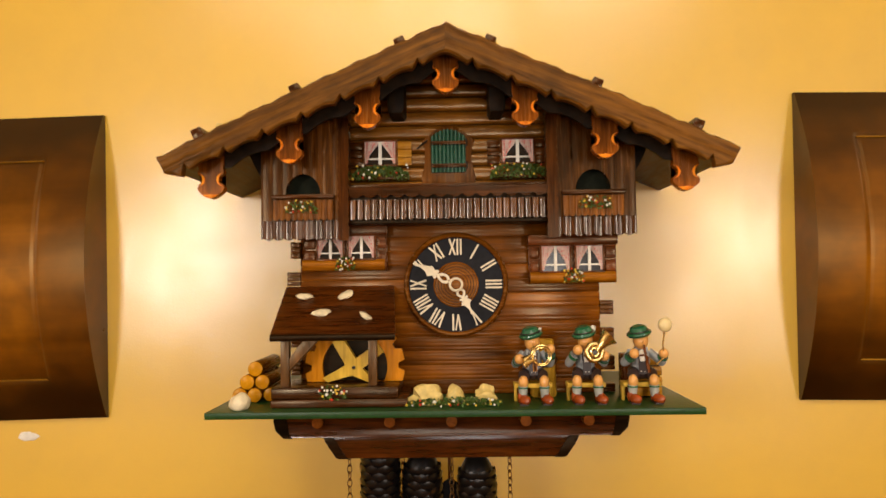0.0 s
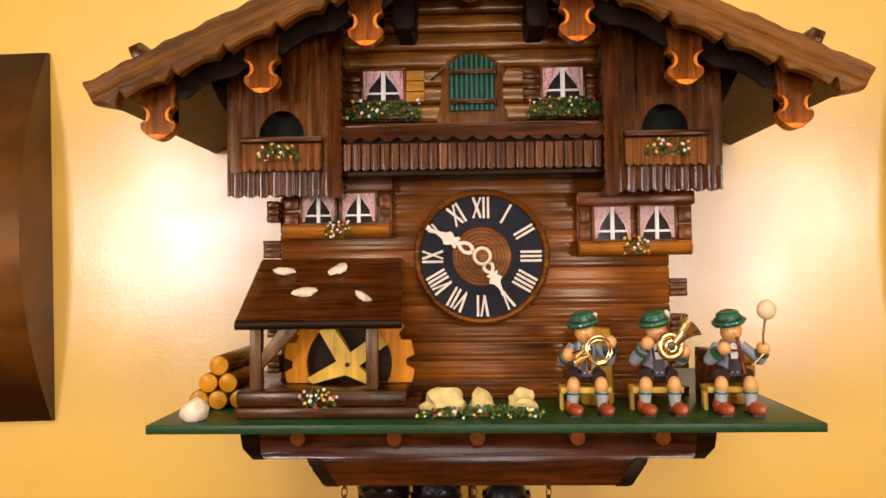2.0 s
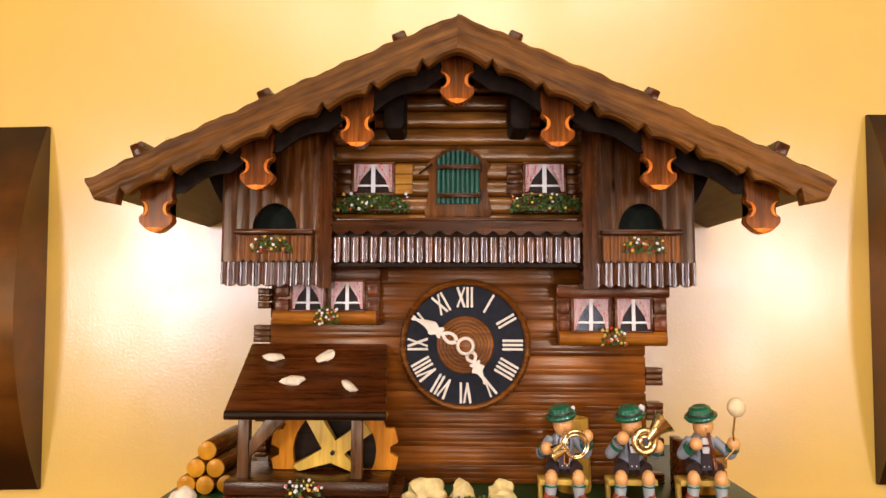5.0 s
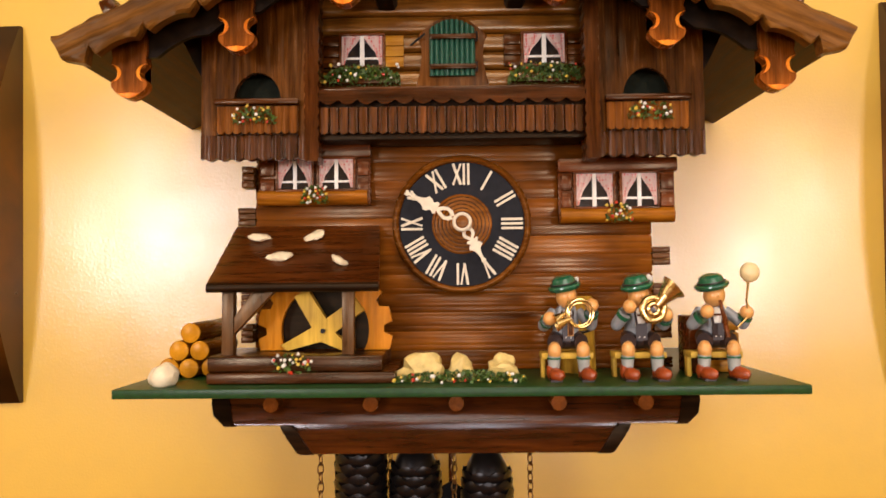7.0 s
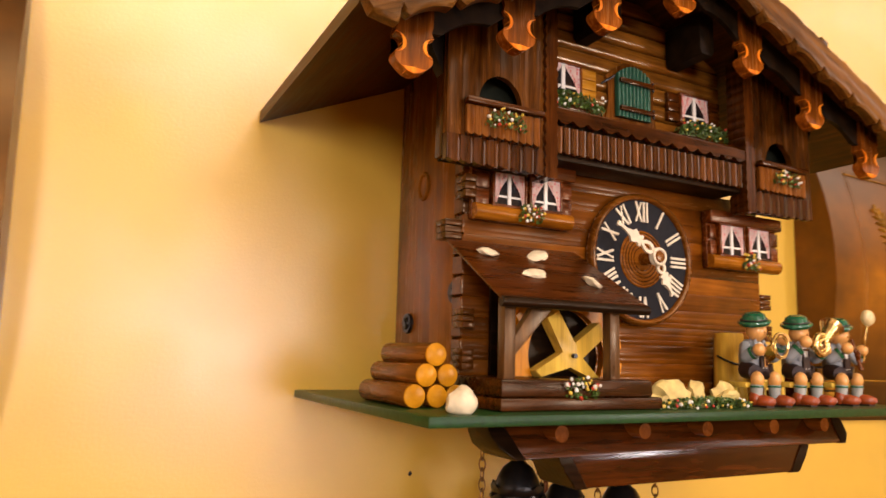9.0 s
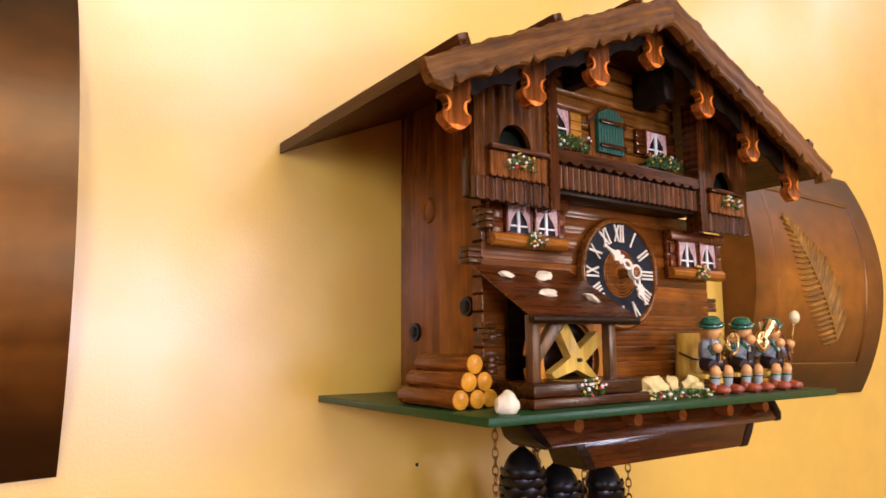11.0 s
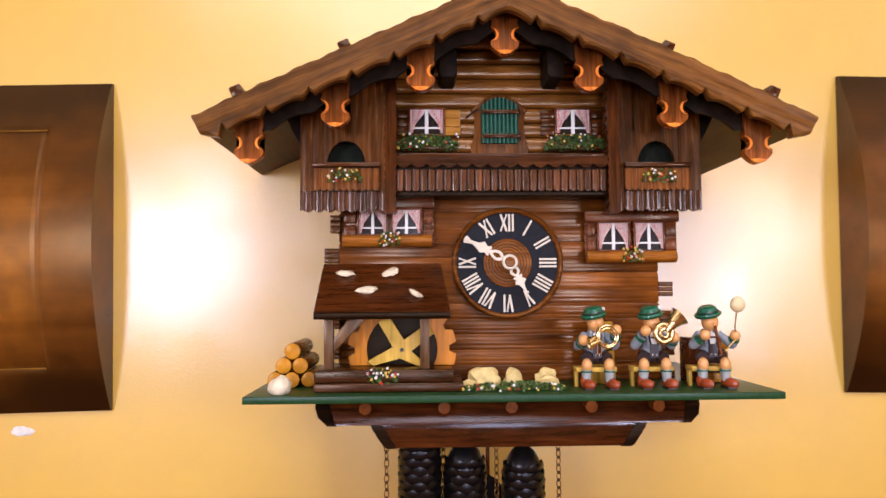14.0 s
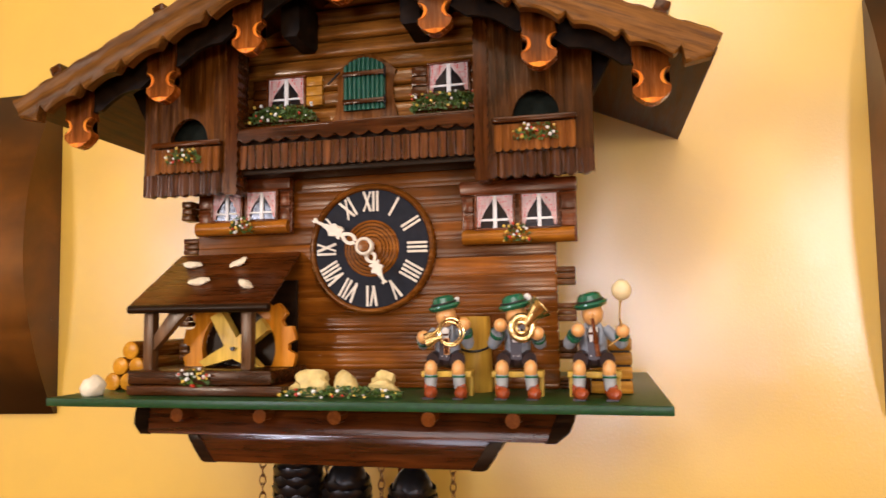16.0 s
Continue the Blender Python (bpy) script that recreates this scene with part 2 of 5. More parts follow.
orange_tip_dark_top(CORBELWOOD)
DIALWOOD = wood("dial_ring_stain", (0.066, 0.024, 0.0045), (0.130, 0.052, 0.0090), (0.20, 0.088, 0.0160), "x", vary=0.0, shine=0.4)
CENTREWOOD = wood("dial_centre_stain", (0.125, 0.048, 0.0065), (0.215, 0.088, 0.0120), (0.30, 0.130, 0.0200), "x", vary=0.0, shine=0.15)
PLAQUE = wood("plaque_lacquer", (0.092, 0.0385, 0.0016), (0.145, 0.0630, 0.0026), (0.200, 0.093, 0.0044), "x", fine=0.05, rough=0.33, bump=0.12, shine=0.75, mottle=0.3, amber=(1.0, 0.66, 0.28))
def lacquer_and_sheen(m):
    """Darker borders, lighter middle, uneven: lacquer plus sheen and shade put into colour."""
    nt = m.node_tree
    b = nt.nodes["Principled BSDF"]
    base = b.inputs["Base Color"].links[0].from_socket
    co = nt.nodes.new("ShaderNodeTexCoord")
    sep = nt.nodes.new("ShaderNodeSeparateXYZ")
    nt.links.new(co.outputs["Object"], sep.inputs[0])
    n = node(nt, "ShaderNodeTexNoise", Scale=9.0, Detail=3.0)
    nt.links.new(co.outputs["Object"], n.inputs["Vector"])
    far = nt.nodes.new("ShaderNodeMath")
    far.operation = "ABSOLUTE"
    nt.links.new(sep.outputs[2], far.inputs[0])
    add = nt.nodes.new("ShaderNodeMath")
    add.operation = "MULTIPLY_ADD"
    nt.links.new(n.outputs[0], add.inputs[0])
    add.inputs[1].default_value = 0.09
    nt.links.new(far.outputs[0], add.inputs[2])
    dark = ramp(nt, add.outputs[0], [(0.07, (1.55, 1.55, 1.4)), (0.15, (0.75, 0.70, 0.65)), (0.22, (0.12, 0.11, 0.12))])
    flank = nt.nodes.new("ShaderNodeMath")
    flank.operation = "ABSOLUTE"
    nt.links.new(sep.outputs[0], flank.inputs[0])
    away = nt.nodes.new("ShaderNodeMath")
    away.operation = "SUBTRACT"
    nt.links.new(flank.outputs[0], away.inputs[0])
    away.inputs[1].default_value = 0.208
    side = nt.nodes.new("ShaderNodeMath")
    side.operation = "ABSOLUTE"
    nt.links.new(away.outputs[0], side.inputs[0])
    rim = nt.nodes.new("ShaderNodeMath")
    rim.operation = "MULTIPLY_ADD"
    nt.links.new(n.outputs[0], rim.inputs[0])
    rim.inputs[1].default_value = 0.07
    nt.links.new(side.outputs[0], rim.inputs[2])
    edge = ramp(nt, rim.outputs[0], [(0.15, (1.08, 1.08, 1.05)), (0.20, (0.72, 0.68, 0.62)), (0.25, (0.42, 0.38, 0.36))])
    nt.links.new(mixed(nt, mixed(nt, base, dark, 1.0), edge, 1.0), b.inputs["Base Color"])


lacquer_and_sheen(PLAQUE)
FERN = wood("plaque_carving", (0.19, 0.092, 0.014), (0.27, 0.135, 0.022), (0.34, 0.180, 0.036), "x", fine=0.6, rough=0.42, coat=0.1)
LOGEND = wood("honey_log_stain", (0.42, 0.180, 0.012), (0.52, 0.235, 0.017), (0.60, 0.29, 0.026), "y", vary=0.12, fine=0.35)
BARK = wood("log_bark_stain", (0.07, 0.025, 0.004), (0.15, 0.057, 0.009), (0.23, 0.095, 0.016), "y", vary=0.2, bump=1.0)
DOWEL = wood("red_brown_dowel", (0.105, 0.034, 0.006), (0.155, 0.052, 0.009), (0.20, 0.072, 0.013), "y", vary=0.1, shine=0.1)
GREEN = paint("dark_green_shelf_paint", (0.012, 0.052, 0.010), 0.36, bump=0.5, shine=0.28)
SHUTTER = paint("bright_green_door_paint", (0.012, 0.085, 0.045), 0.35, bump=0.4)
HATGREEN = paint("green_hat_paint", (0.012, 0.12, 0.050), 0.25, coat=0.3)
LEAF = paint("moss_green_leaves", (0.070, 0.125, 0.014), 0.5, vary=0.5)
RED = paint("red_bead_paint", (0.55, 0.045, 0.015), 0.3)
WHITE = paint("white_paint", (0.78, 0.74, 0.64), 0.35, vary=0.1)
YELLOW = paint("yellow_bead_paint", (0.75, 0.50, 0.06), 0.35)
BLACK = paint("black_dial_paint", (0.010, 0.010, 0.013), 0.65, vary=0.3, shine=0.2)
PANE = paint("dark_window_pane", (0.012, 0.010, 0.010), 0.15, vary=0.2)
IVORY = paint("ivory_numeral_plastic", (0.72, 0.62, 0.44), 0.4, vary=0.12)
STONE = paint("pale_limestone", (0.70, 0.52, 0.17), 0.55, vary=0.25, bump=0.8, scale=160)
CHALK = paint("white_pebble", (0.78, 0.66, 0.43), 0.5, vary=0.15, bump=0.6)
IRON = paint("black_cast_iron", (0.012, 0.009, 0.008), 0.30, 0.35, vary=0.4, bump=0.4, scale=120)
BRASS = paint("polished_brass", (0.86, 0.65, 0.26), 0.24, 1.0, vary=0.15, bump=0.05)
CHAIN = paint("dull_brass_chain", (0.30, 0.16, 0.05), 0.35, 0.9, vary=0.3)
SKIN = paint("peach_bead_paint", (0.74, 0.36, 0.10), 0.28, vary=0.08, coat=0.3)
JACKET = paint("grey_jacket_paint", (0.27, 0.29, 0.30), 0.4, vary=0.15)
TROUSER = paint("dark_brown_trouser_paint", (0.030, 0.016, 0.014), 0.35)
SHOE = paint("red_brown_shoe_paint", (0.34, 0.058, 0.010), 0.25, coat=0.3)
SOCK = paint("pale_grey_sock_paint", (0.36, 0.37, 0.33), 0.45, vary=0.12)
BUTTON = paint("cream_drumstick_paint", (0.74, 0.58, 0.28), 0.3, vary=0.1, coat=0.2)
CURTAIN = cloth("pink_spotted_curtain")
DARKHOLE = paint("unlit_recess", (0.014, 0.016, 0.009), 0.8, shine=0.1)


# ---- mesh helpers: x along the wall, d out of the wall, z up ----
def V(x, d, z):
    return Vector((x, -d, z))


def link(name, bm, materials, smooth=True):
    bmesh.ops.recalc_face_normals(bm, faces=bm.faces)
    me = bpy.data.meshes.new(name)
    bm.to_mesh(me)
    bm.free()
    for m in materials if isinstance(materials, (list, tuple)) else [materials]:
        me.materials.append(m)
    if smooth:
        me.shade_smooth()
        me.set_sharp_from_angle(angle=radians(38))
    return new(name, me)


def part(name, bm, material, parent, label=""):
    ob = link(name, bm, material)
    ob.parent = parent
    return tagged(ob, label)


def bevelled(bm, verts, width, segments=2):
    edges = {e for v in verts for e in v.link_edges}
    bmesh.ops.bevel(bm, geom=list(edges), offset=width, segments=segments, profile=0.5, affect="EDGES", clamp_overlap=True)


def box(bm, x0, x1, d0, d1, z0, z1, bevel=0.0008, index=0):
    """A box with softened edges."""
    vs = [bm.verts.new(V(x, d, z)) for x in (x0, x1) for d in (d0, d1) for z in (z0, z1)]
    for q in ((0, 1, 3, 2), (4, 6, 7, 5), (0, 4, 5, 1), (2, 3, 7, 6), (0, 2, 6, 4), (1, 5, 7, 3)):
        bm.faces.new([vs[i] for i in q]).material_index = index
    if bevel:
        bevelled(bm, vs, bevel)
    return bm


def prism(bm, outline, d0, d1, index=0, bevel=0.0):
    """An outline in x and z, pulled out from d0 to d1."""
    back = [bm.verts.new(V(x, d0, z)) for x, z in outline]
    front = [bm.verts.new(V(x, d1, z)) for x, z in outline]
    n = len(outline)
    bm.faces.new(back).material_index = index
    f = bm.faces.new(front)
    f.material_index = index
    for i in range(n):
        bm.faces.new((back[i], back[(i + 1) % n], front[(i + 1) % n], front[i])).material_index = index
    if bevel:
        bmesh.ops.bevel(bm, geom=list(f.edges), offset=bevel, segments=2, profile=0.5, affect="EDGES", clamp_overlap=True)
    return bm


def strip(bm, xs, top, bottom, d0, front, index=0):
    """A board made of upright columns: top(x), bottom(x) and front(x) give its outline and its carved face."""
    rows = [[bm.verts.new(V(x, d, z)) for d, z in ((d0, bottom(x)), (front(x), bottom(x)), (front(x), top(x)), (d0, top(x)))] for x in xs]
    for a, b in zip(rows, rows[1:]):
        for i in range(4):
            bm.faces.new((a[i], b[i], b[(i + 1) % 4], a[(i + 1) % 4])).material_index = index
    bm.faces.new(rows[0]).material_index = index
    bm.faces.new(rows[-1]).material_index = index
    return bm


def rod(bm, a, b, r0, r1=None, n=12, index=0, caps=True):
    """A round bar from a to b, both as x, d, z."""
    a, b, r1 = V(*a), V(*b), r0 if r1 is None else r1
    q = (b - a).to_track_quat("Z", "Y")
    rings = [[bm.verts.new(p + q @ Vector((r * math.cos(k * math.tau / n), r * math.sin(k * math.tau / n), 0))) for k in range(n)] for p, r in ((a, r0), (b, r1))]
    for k in range(n):
        bm.faces.new((rings[0][k], rings[0][(k + 1) % n], rings[1][(k + 1) % n], rings[1][k])).material_index = index
    if caps:
        for ring in rings:
            bm.faces.new(ring).material_index = index
    return bm


def lathe(bm, centre, profile, n=32, index=0, axis="z"):
    """Turned shape: profile of (radius, height) round an upright axis, or round the axis out of the wall."""
    rings = []
    for r, h in profile:
        ring = []
        for k in range(n):
            c, s = r * math.cos(k * math.tau / n), r * math.sin(k * math.tau / n)
            x, d, z = centre
            ring.append(bm.verts.new(V(x + c, d + s, z + h) if axis == "z" else V(x + c, d + h, z + s)))
        rings.append(ring)
    for a, b in zip(rings, rings[1:]):
        for k in range(n):
            bm.faces.new((a[k], a[(k + 1) % n], b[(k + 1) % n], b[k])).material_index = index
    bm.faces.new(rings[0]).material_index = index
    bm.faces.new(rings[-1]).material_index = index
    return bm


def blob(bm, centre, radii, rough=0.0, seed=0, detail=2, index=0, turn=None):
    """A rounded lump, uneven if rough."""
    made = bmesh.ops.create_icosphere(bm, subdivisions=detail, radius=1.0)["verts"]
    m = turn or Matrix.Identity(3)
    for v in made:
        k = 1 + rough * noise.noise(v.co * 1.6 + Vector((seed * 3.1, seed * 1.7, seed)))
        p = Vector((v.co.x * radii[0], v.co.y * radii[1], v.co.z * radii[2])) * k
        v.co = V(*centre) + m @ p
    for f in {f for v in made for f in v.link_faces}:
        f.material_index = index
    return bm


def ringed(bm, centre, R, r, n=24, k=8, index=0, q=None, squash=1.0):
    """A ring of round wire; q turns it (flat in x and z if not given)."""
    q = q or Euler((radians(90), 0, 0)).to_quaternion()
    rows = []
    for i in range(n):
        a = i * math.tau / n
        rows.append([bm.verts.new(V(*centre) + q @ Vector(((R + r * math.cos(b * math.tau / k)) * math.cos(a), (R + r * math.cos(b * math.tau / k)) * math.sin(a) * squash, r * math.sin(b * math.tau / k)))) for b in range(k)])
    for i in range(n):
        a, b = rows[i], rows[(i + 1) % n]
        for j in range(k):
            bm.faces.new((a[j], b[j], b[(j + 1) % k], a[(j + 1) % k])).material_index = index
    return bm


def frange(a, b, step):
    n = max(2, int(round((b - a) / step)))
    return [a + (b - a) * i / n for i in range(n + 1)]


B = bmesh.new

# ---- the room ----
WY = 1.05


def slab(name, lo, hi, material, label):
    bm = B()
    box(bm, lo[0], hi[0], -hi[1], -lo[1], lo[2], hi[2], 0)
    return tagged(link(name, bm, material, False), label, name.split("_")[0], kind="structure")


slab("wall_north", (-2.4, WY, 0), (2.4, WY + 0.12, 3.1), WALL, "satin yellow painted wall with orange-peel roller texture")
slab("wall_south", (-2.4, -2.12, 0), (2.4, -2.0, 3.1), PLAIN, "plain yellow painted wall behind the viewer")
slab("wall_west", (-2.52, -2.12, 0), (-2.4, WY + 0.12, 3.1), PLAIN, "plain yellow painted side wall")
slab("wall_east", (2.4, -2.12, 0), (2.52, WY + 0.12, 3.1), PLAIN, "plain yellow painted side wall")
slab("floor", (-2.52, -2.12, -0.1), (2.52, WY + 0.12, 0), FLOOR, "plain brown wooden floor")
slab("ceiling", (-2.52, -2.12, 3.1), (2.52, WY + 0.12, 3.2), CEILING, "plain cream painted ceiling")

# ---- the clock ----
ROOT = Matrix.Translation((0.0035, WY, 1.5)) @ pose(0, 0, 0, 0, -0.55, 0)
clock = new("cuckoo_clock")
clock.matrix_world = ROOT
tagged(clock, "carved dark wooden chalet cuckoo clock hanging on the wall", "clock")
SLOPE, RIDGE, HALF = 0.4337, 0.367, 0.279


def roofline(x):
    return RIDGE - SLOPE * abs(x)


# roof: two boards, the scalloped barge boards, battens
for side, stain in ((-1, ROOF_L), (1, ROOF_R)):
    bm = B()
    xs = [0, HALF - 0.002]
    rows = [[bm.verts.new(V(side * x, d, roofline(x) - o)) for d, o in ((0.001, 0.009), (0.251, 0.009), (0.251, -0.0015), (0.001, -0.0015))] for x in xs]
    for i in range(4):
        bm.faces.new((rows[0][i], rows[1][i], rows[1][(i + 1) % 4], rows[0][(i + 1) % 4]))
    bm.faces.new(rows[0]), bm.faces.new(rows[1])
    panel = part("roof_board", bm, UNDERROOF, clock, "dark brown sloping roof board")

    def barge_bottom(x):
        a = abs(x)
        if a > 0.254:
            return 0.2268 + (a - 0.254) / 0.018 * 0.0035 if a < 0.272 else 0.2303 + (a - 0.272) / 0.007 * 0.0135
        s = ((a - 0.0265) / 0.0377) % 1.0
        off = 0.0300 - 0.0075 * max(0.0, math.sin(math.pi * s)) ** 0.7
        near = min(s, 1 - s) * 0.0377
        if near < 0.0052 and a > 0.01:
            off = 0.0190 + (off - 0.0190) * near / 0.0052
        return roofline(x) - off

    def barge_top(x):
        return roofline(x) + 0.0055 * (1 - (abs(x) / HALF) ** 3) + 0.0007 * math.sin(x * 190 + side) + 0.0004 * math.sin(x * 420)

    bm = B()
    xs, nv = [side * x for x in frange(0.0, HALF, 0.0012)], 12
    front = []
    for x in xs:
        hi, lo = barge_top(x), barge_bottom(x)
        col = []
        for v in range(nv + 1):
            t = v / nv
            z = hi + (lo - hi) * t
            along = (hi - z) / 0.030
            cut = 0.0006 * math.sin(along * 15 + 1.6 * noise.noise(Vector((x * 22, side, 0.0)))) + 0.0007 * noise.noise(Vector((x * 14, along * 7, side * 4.0)))
            soft = 0.0016 if v in (0, nv) else 0.0
            col.append(bm.verts.new(V(x, 0.2608 + cut - soft, z)))
        front.append(col)
    for a, b in zip(front, front[1:]):
        for v in range(nv):
            bm.faces.new((a[v], b[v], b[v + 1], a[v + 1]))
    rear = [(bm.verts.new(V(x, 0.2515, barge_top(x))), bm.verts.new(V(x, 0.2515, barge_bottom(x)))) for x in xs]
    for i in range(len(xs) - 1):
        bm.faces.new((front[i][0], rear[i][0], rear[i + 1][0], front[i + 1][0]))
        bm.faces.new((front[i][nv], front[i + 1][nv], rear[i + 1][1], rear[i][1]))
        bm.faces.new((rear[i][0], rear[i][1], rear[i + 1][1], rear[i + 1][0]))
    bm.faces.new(front[-1] + [rear[-1][1], rear[-1][0]])
    part("barge_board", bm, stain, clock, "weathered brown barge board with scalloped lower edge")
    # Inner scalloped board; near-black also paints the shade band below the barge board.
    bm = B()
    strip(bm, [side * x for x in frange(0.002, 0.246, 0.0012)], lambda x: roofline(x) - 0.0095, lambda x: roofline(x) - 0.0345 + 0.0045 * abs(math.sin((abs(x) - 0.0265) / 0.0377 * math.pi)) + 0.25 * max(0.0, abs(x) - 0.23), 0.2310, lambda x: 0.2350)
    part("barge_lining", bm, EAVEBLACK, clock, "black-brown scalloped inner board")
    for x in (0.041, 0.1435, 0.239):
        bm = B()
        box(bm, -0.0055, 0.0055, 0.002, 0.2575, 0.001, 0.0118, 0.0016)
        ob = part("roof_batten", bm, BROWN_Y, clock)
        ob.matrix_local = pose(side * x, 0, roofline(x), 0, side * 23.4, 0)

bm = B()
blob(bm, (-0.2262, 0.235, 0.2795), (0.0034, 0.005, 0.0042), 0.5, 3)
part("roof_stone", bm, STONE, clock, "small pale stone on the roof")

# corbels under the barge boards, with bright cut notches
for i in range(-3, 4):
    x, z = i * 0.0782, (0.3095, 0.2750, 0.2412, 0.2078)[abs(i)]
    half = [(0.0, 0.0), (0.0045, 0.0012), (0.0082, 0.0038), (0.0110, 0.0062), (0.0128, 0.0085), (0.0132, 0.0110), (0.0124, 0.0135), (0.0100, 0.0150), (0.0082, 0.0172),
            (0.0080, 0.0195), (0.0092, 0.0218), (0.0122, 0.0238), (0.0130, 0.0262), (0.0118, 0.0300), (0.0128, 0.0330), (0.0130, 0.0420)]
    top = roofline(x) - 0.0095 - z
    half = [(a, b) for a, b in half if b < top - 0.004]
    if i == 0:
        outline = half + [(half[-1][0], top - half[-1][0] * SLOPE)] + [(0, top)] + [(-half[-1][0], top - half[-1][0] * SLOPE)] + [(-a, b) for a, b in half[:0:-1]]
    else:
        s = -SLOPE * (1 if i > 0 else -1)
        outline = half + [(half[-1][0], top + s * half[-1][0]), (-half[-1][0], top - s * half[-1][0])] + [(-a, b) for a, b in half[:0:-1]]
    bm = B()
    prism(bm, outline, 0.2285, 0.2380)
    corbel = part("corbel", bm, CORBELWOOD, clock, "carved brown corbel with bright orange cut notches")
    corbel.location = (x, 0, z)
    for s in (-1, 1):
        arc = [(s * (0.0130 - 0.0050 * math.sin(a)), 0.0188 - 0.0068 * math.cos(a)) for a in [math.pi * k / 10 for k in range(11)]]
        inner = [(s * (0.0118 - 0.0062 * math.sin(a)), 0.0188 - 0.0062 * math.cos(a)) for a in [math.pi * k / 10 for k in range(11)]]
        bm = B()
        prism(bm, inner + arc[::-1], 0.2305, 0.2388, bevel=0.0004)
        part("cut_notch", bm, FRESHCUT, corbel, "bright orange fresh-cut notch")
    bm = B()
    prism(bm, [(0.0, 0.0002), (0.0048, 0.0014), (0.0086, 0.0042), (0.0040, 0.0036), (0.0, 0.0046), (-0.0040, 0.0036), (-0.0086, 0.0042), (-0.0048, 0.0014)], 0.2300, 0.2389, bevel=0.0004)
    part("cut_tip", bm, FRESHCUT, corbel, "bright orange fresh-cut tip")

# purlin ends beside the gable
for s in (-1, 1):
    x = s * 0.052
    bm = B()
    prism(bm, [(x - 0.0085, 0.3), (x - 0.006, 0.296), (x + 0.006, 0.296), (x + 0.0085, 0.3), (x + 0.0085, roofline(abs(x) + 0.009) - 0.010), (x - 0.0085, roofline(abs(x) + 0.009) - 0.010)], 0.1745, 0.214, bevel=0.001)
    part("purlin", bm, EAVEBLACK, clock, "black-brown roof purlin")

# body case and facade
bm = B()
box(bm, -0.1365, 0.1305, 0.0, 0.155, 0.003, 0.305, 0.001)
case = part("case", bm, BACKWOOD, clock, "plain brown wooden clock case")
for d, z, r, h in ((0.055, 0.187, 0.0135, 0.0025), (0.0305, 0.0635, 0.0095, 0.004), (0.119, 0.086, 0.0095, 0.004)):
    bm = B()
    q = Euler((0, radians(90), 0)).to_quaternion()
    if r > 0.012:
        ringed(bm, (-0.137, d, z), r - 0.002, 0.0022, 28, 8, q=q, squash=0.78)
        rod(bm, (-0.1368, d, z), (-0.1372, d, z), r * 0.72, n=24)
        part("sound_hole", bm, BACKWOOD, case, "round plugged hole with raised rim")
    else:
        rod(bm, (-0.1365, d, z), (-0.1395, d, z), r, r * 0.92, 24)
        ringed(bm, (-0.1395, d, z), r * 0.45, 0.0016, 20, 8, q=q)
        rod(bm, (-0.1395, d, z), (-0.1415, d, z), 0.0032, n=12)
        part("washer_screw", bm, IRON, case, "dark screw with a round washer")

facade = part("facade", box(B(), -0.1555, 0.1555, 0.1555, 0.1645, 0.003, 0.186, 0.0006), NEARBLACK, clock, "log wall behind the dial")
COURSE = 0.01525
for k in range(12):
    z0 = 0.0027 + k * COURSE
    z1 = z0 + COURSE - 0.0001
    wide = 0.1605
    bm = B()
    g = 0.00022 if k < 5 else 0.00010
    prof = [(0.156, z0), (0.1716 - 1.6 * g, z0), (0.1716, z0 + 0.0006), (0.1717, z0 + 0.0036), (0.1717 - g, z0 + 0.0041), (0.1717, z0 + 0.0046), (0.1718, z0 + 0.0089), (0.1718 - g, z0 + 0.0094), (0.1717, z0 + 0.0099), (0.1716, z1 - 0.0006), (0.1716 - 1.6 * g, z1), (0.156, z1)]
    ends = []
    for x, tuck in ((-wide, 0.0012), (-wide + 0.0016, 0), (wide - 0.0016, 0), (wide, 0.0012)):
        ends.append([bm.verts.new(V(x, min(d, d - tuck) if d > 0.16 else d + tuck, z + (tuck if z < z0 + 0.006 else -tuck))) for d, z in prof])
    for a, b in zip(ends, ends[1:]):
        for i in range(len(prof)):
            bm.faces.new((a[i], b[i], b[(i + 1) % len(prof)], a[(i + 1) % len(prof)]))
    bm.faces.new(ends[0]), bm.faces.new(ends[-1])
    part("log", bm, LOGWOOD, facade)
# crossing log ends that stand out past the wall's edges, three grooves each
def log_end(x0, x1, d0, d1, z0, z1):
    bm = B()
    h = (z1 - z0) / 3
    for i in range(3):
        box(bm, x0, x1, d0, d1 - 0.0004 * (i == 1), z0 + i * h, z0 + (i + 1) * h - 0.0004, 0.0006)
    part("cross_log_end", bm, LOGENDWOOD, facade, "dark notched log end")


for z0 in (0.0262, 0.0558, 0.0850):
    log_end(0.1607, 0.1750, 0.156, 0.1715, z0, z0 + 0.0150)
log_end(0.1607, 0.1750, 0.156, 0.1715, 0.0030, 0.0118)
log_end(-0.1750, -0.1607, 0.156, 0.1715, 0.1200, 0.1350)
for z0, z1 in ((0.0030, 0.0118), (0.0262, 0.0412), (0.0552, 0.0690), (0.1490, 0.1665)):
    log_end(-0.1675, -0.1580, 0.1722, 0.1870, z0, z1)

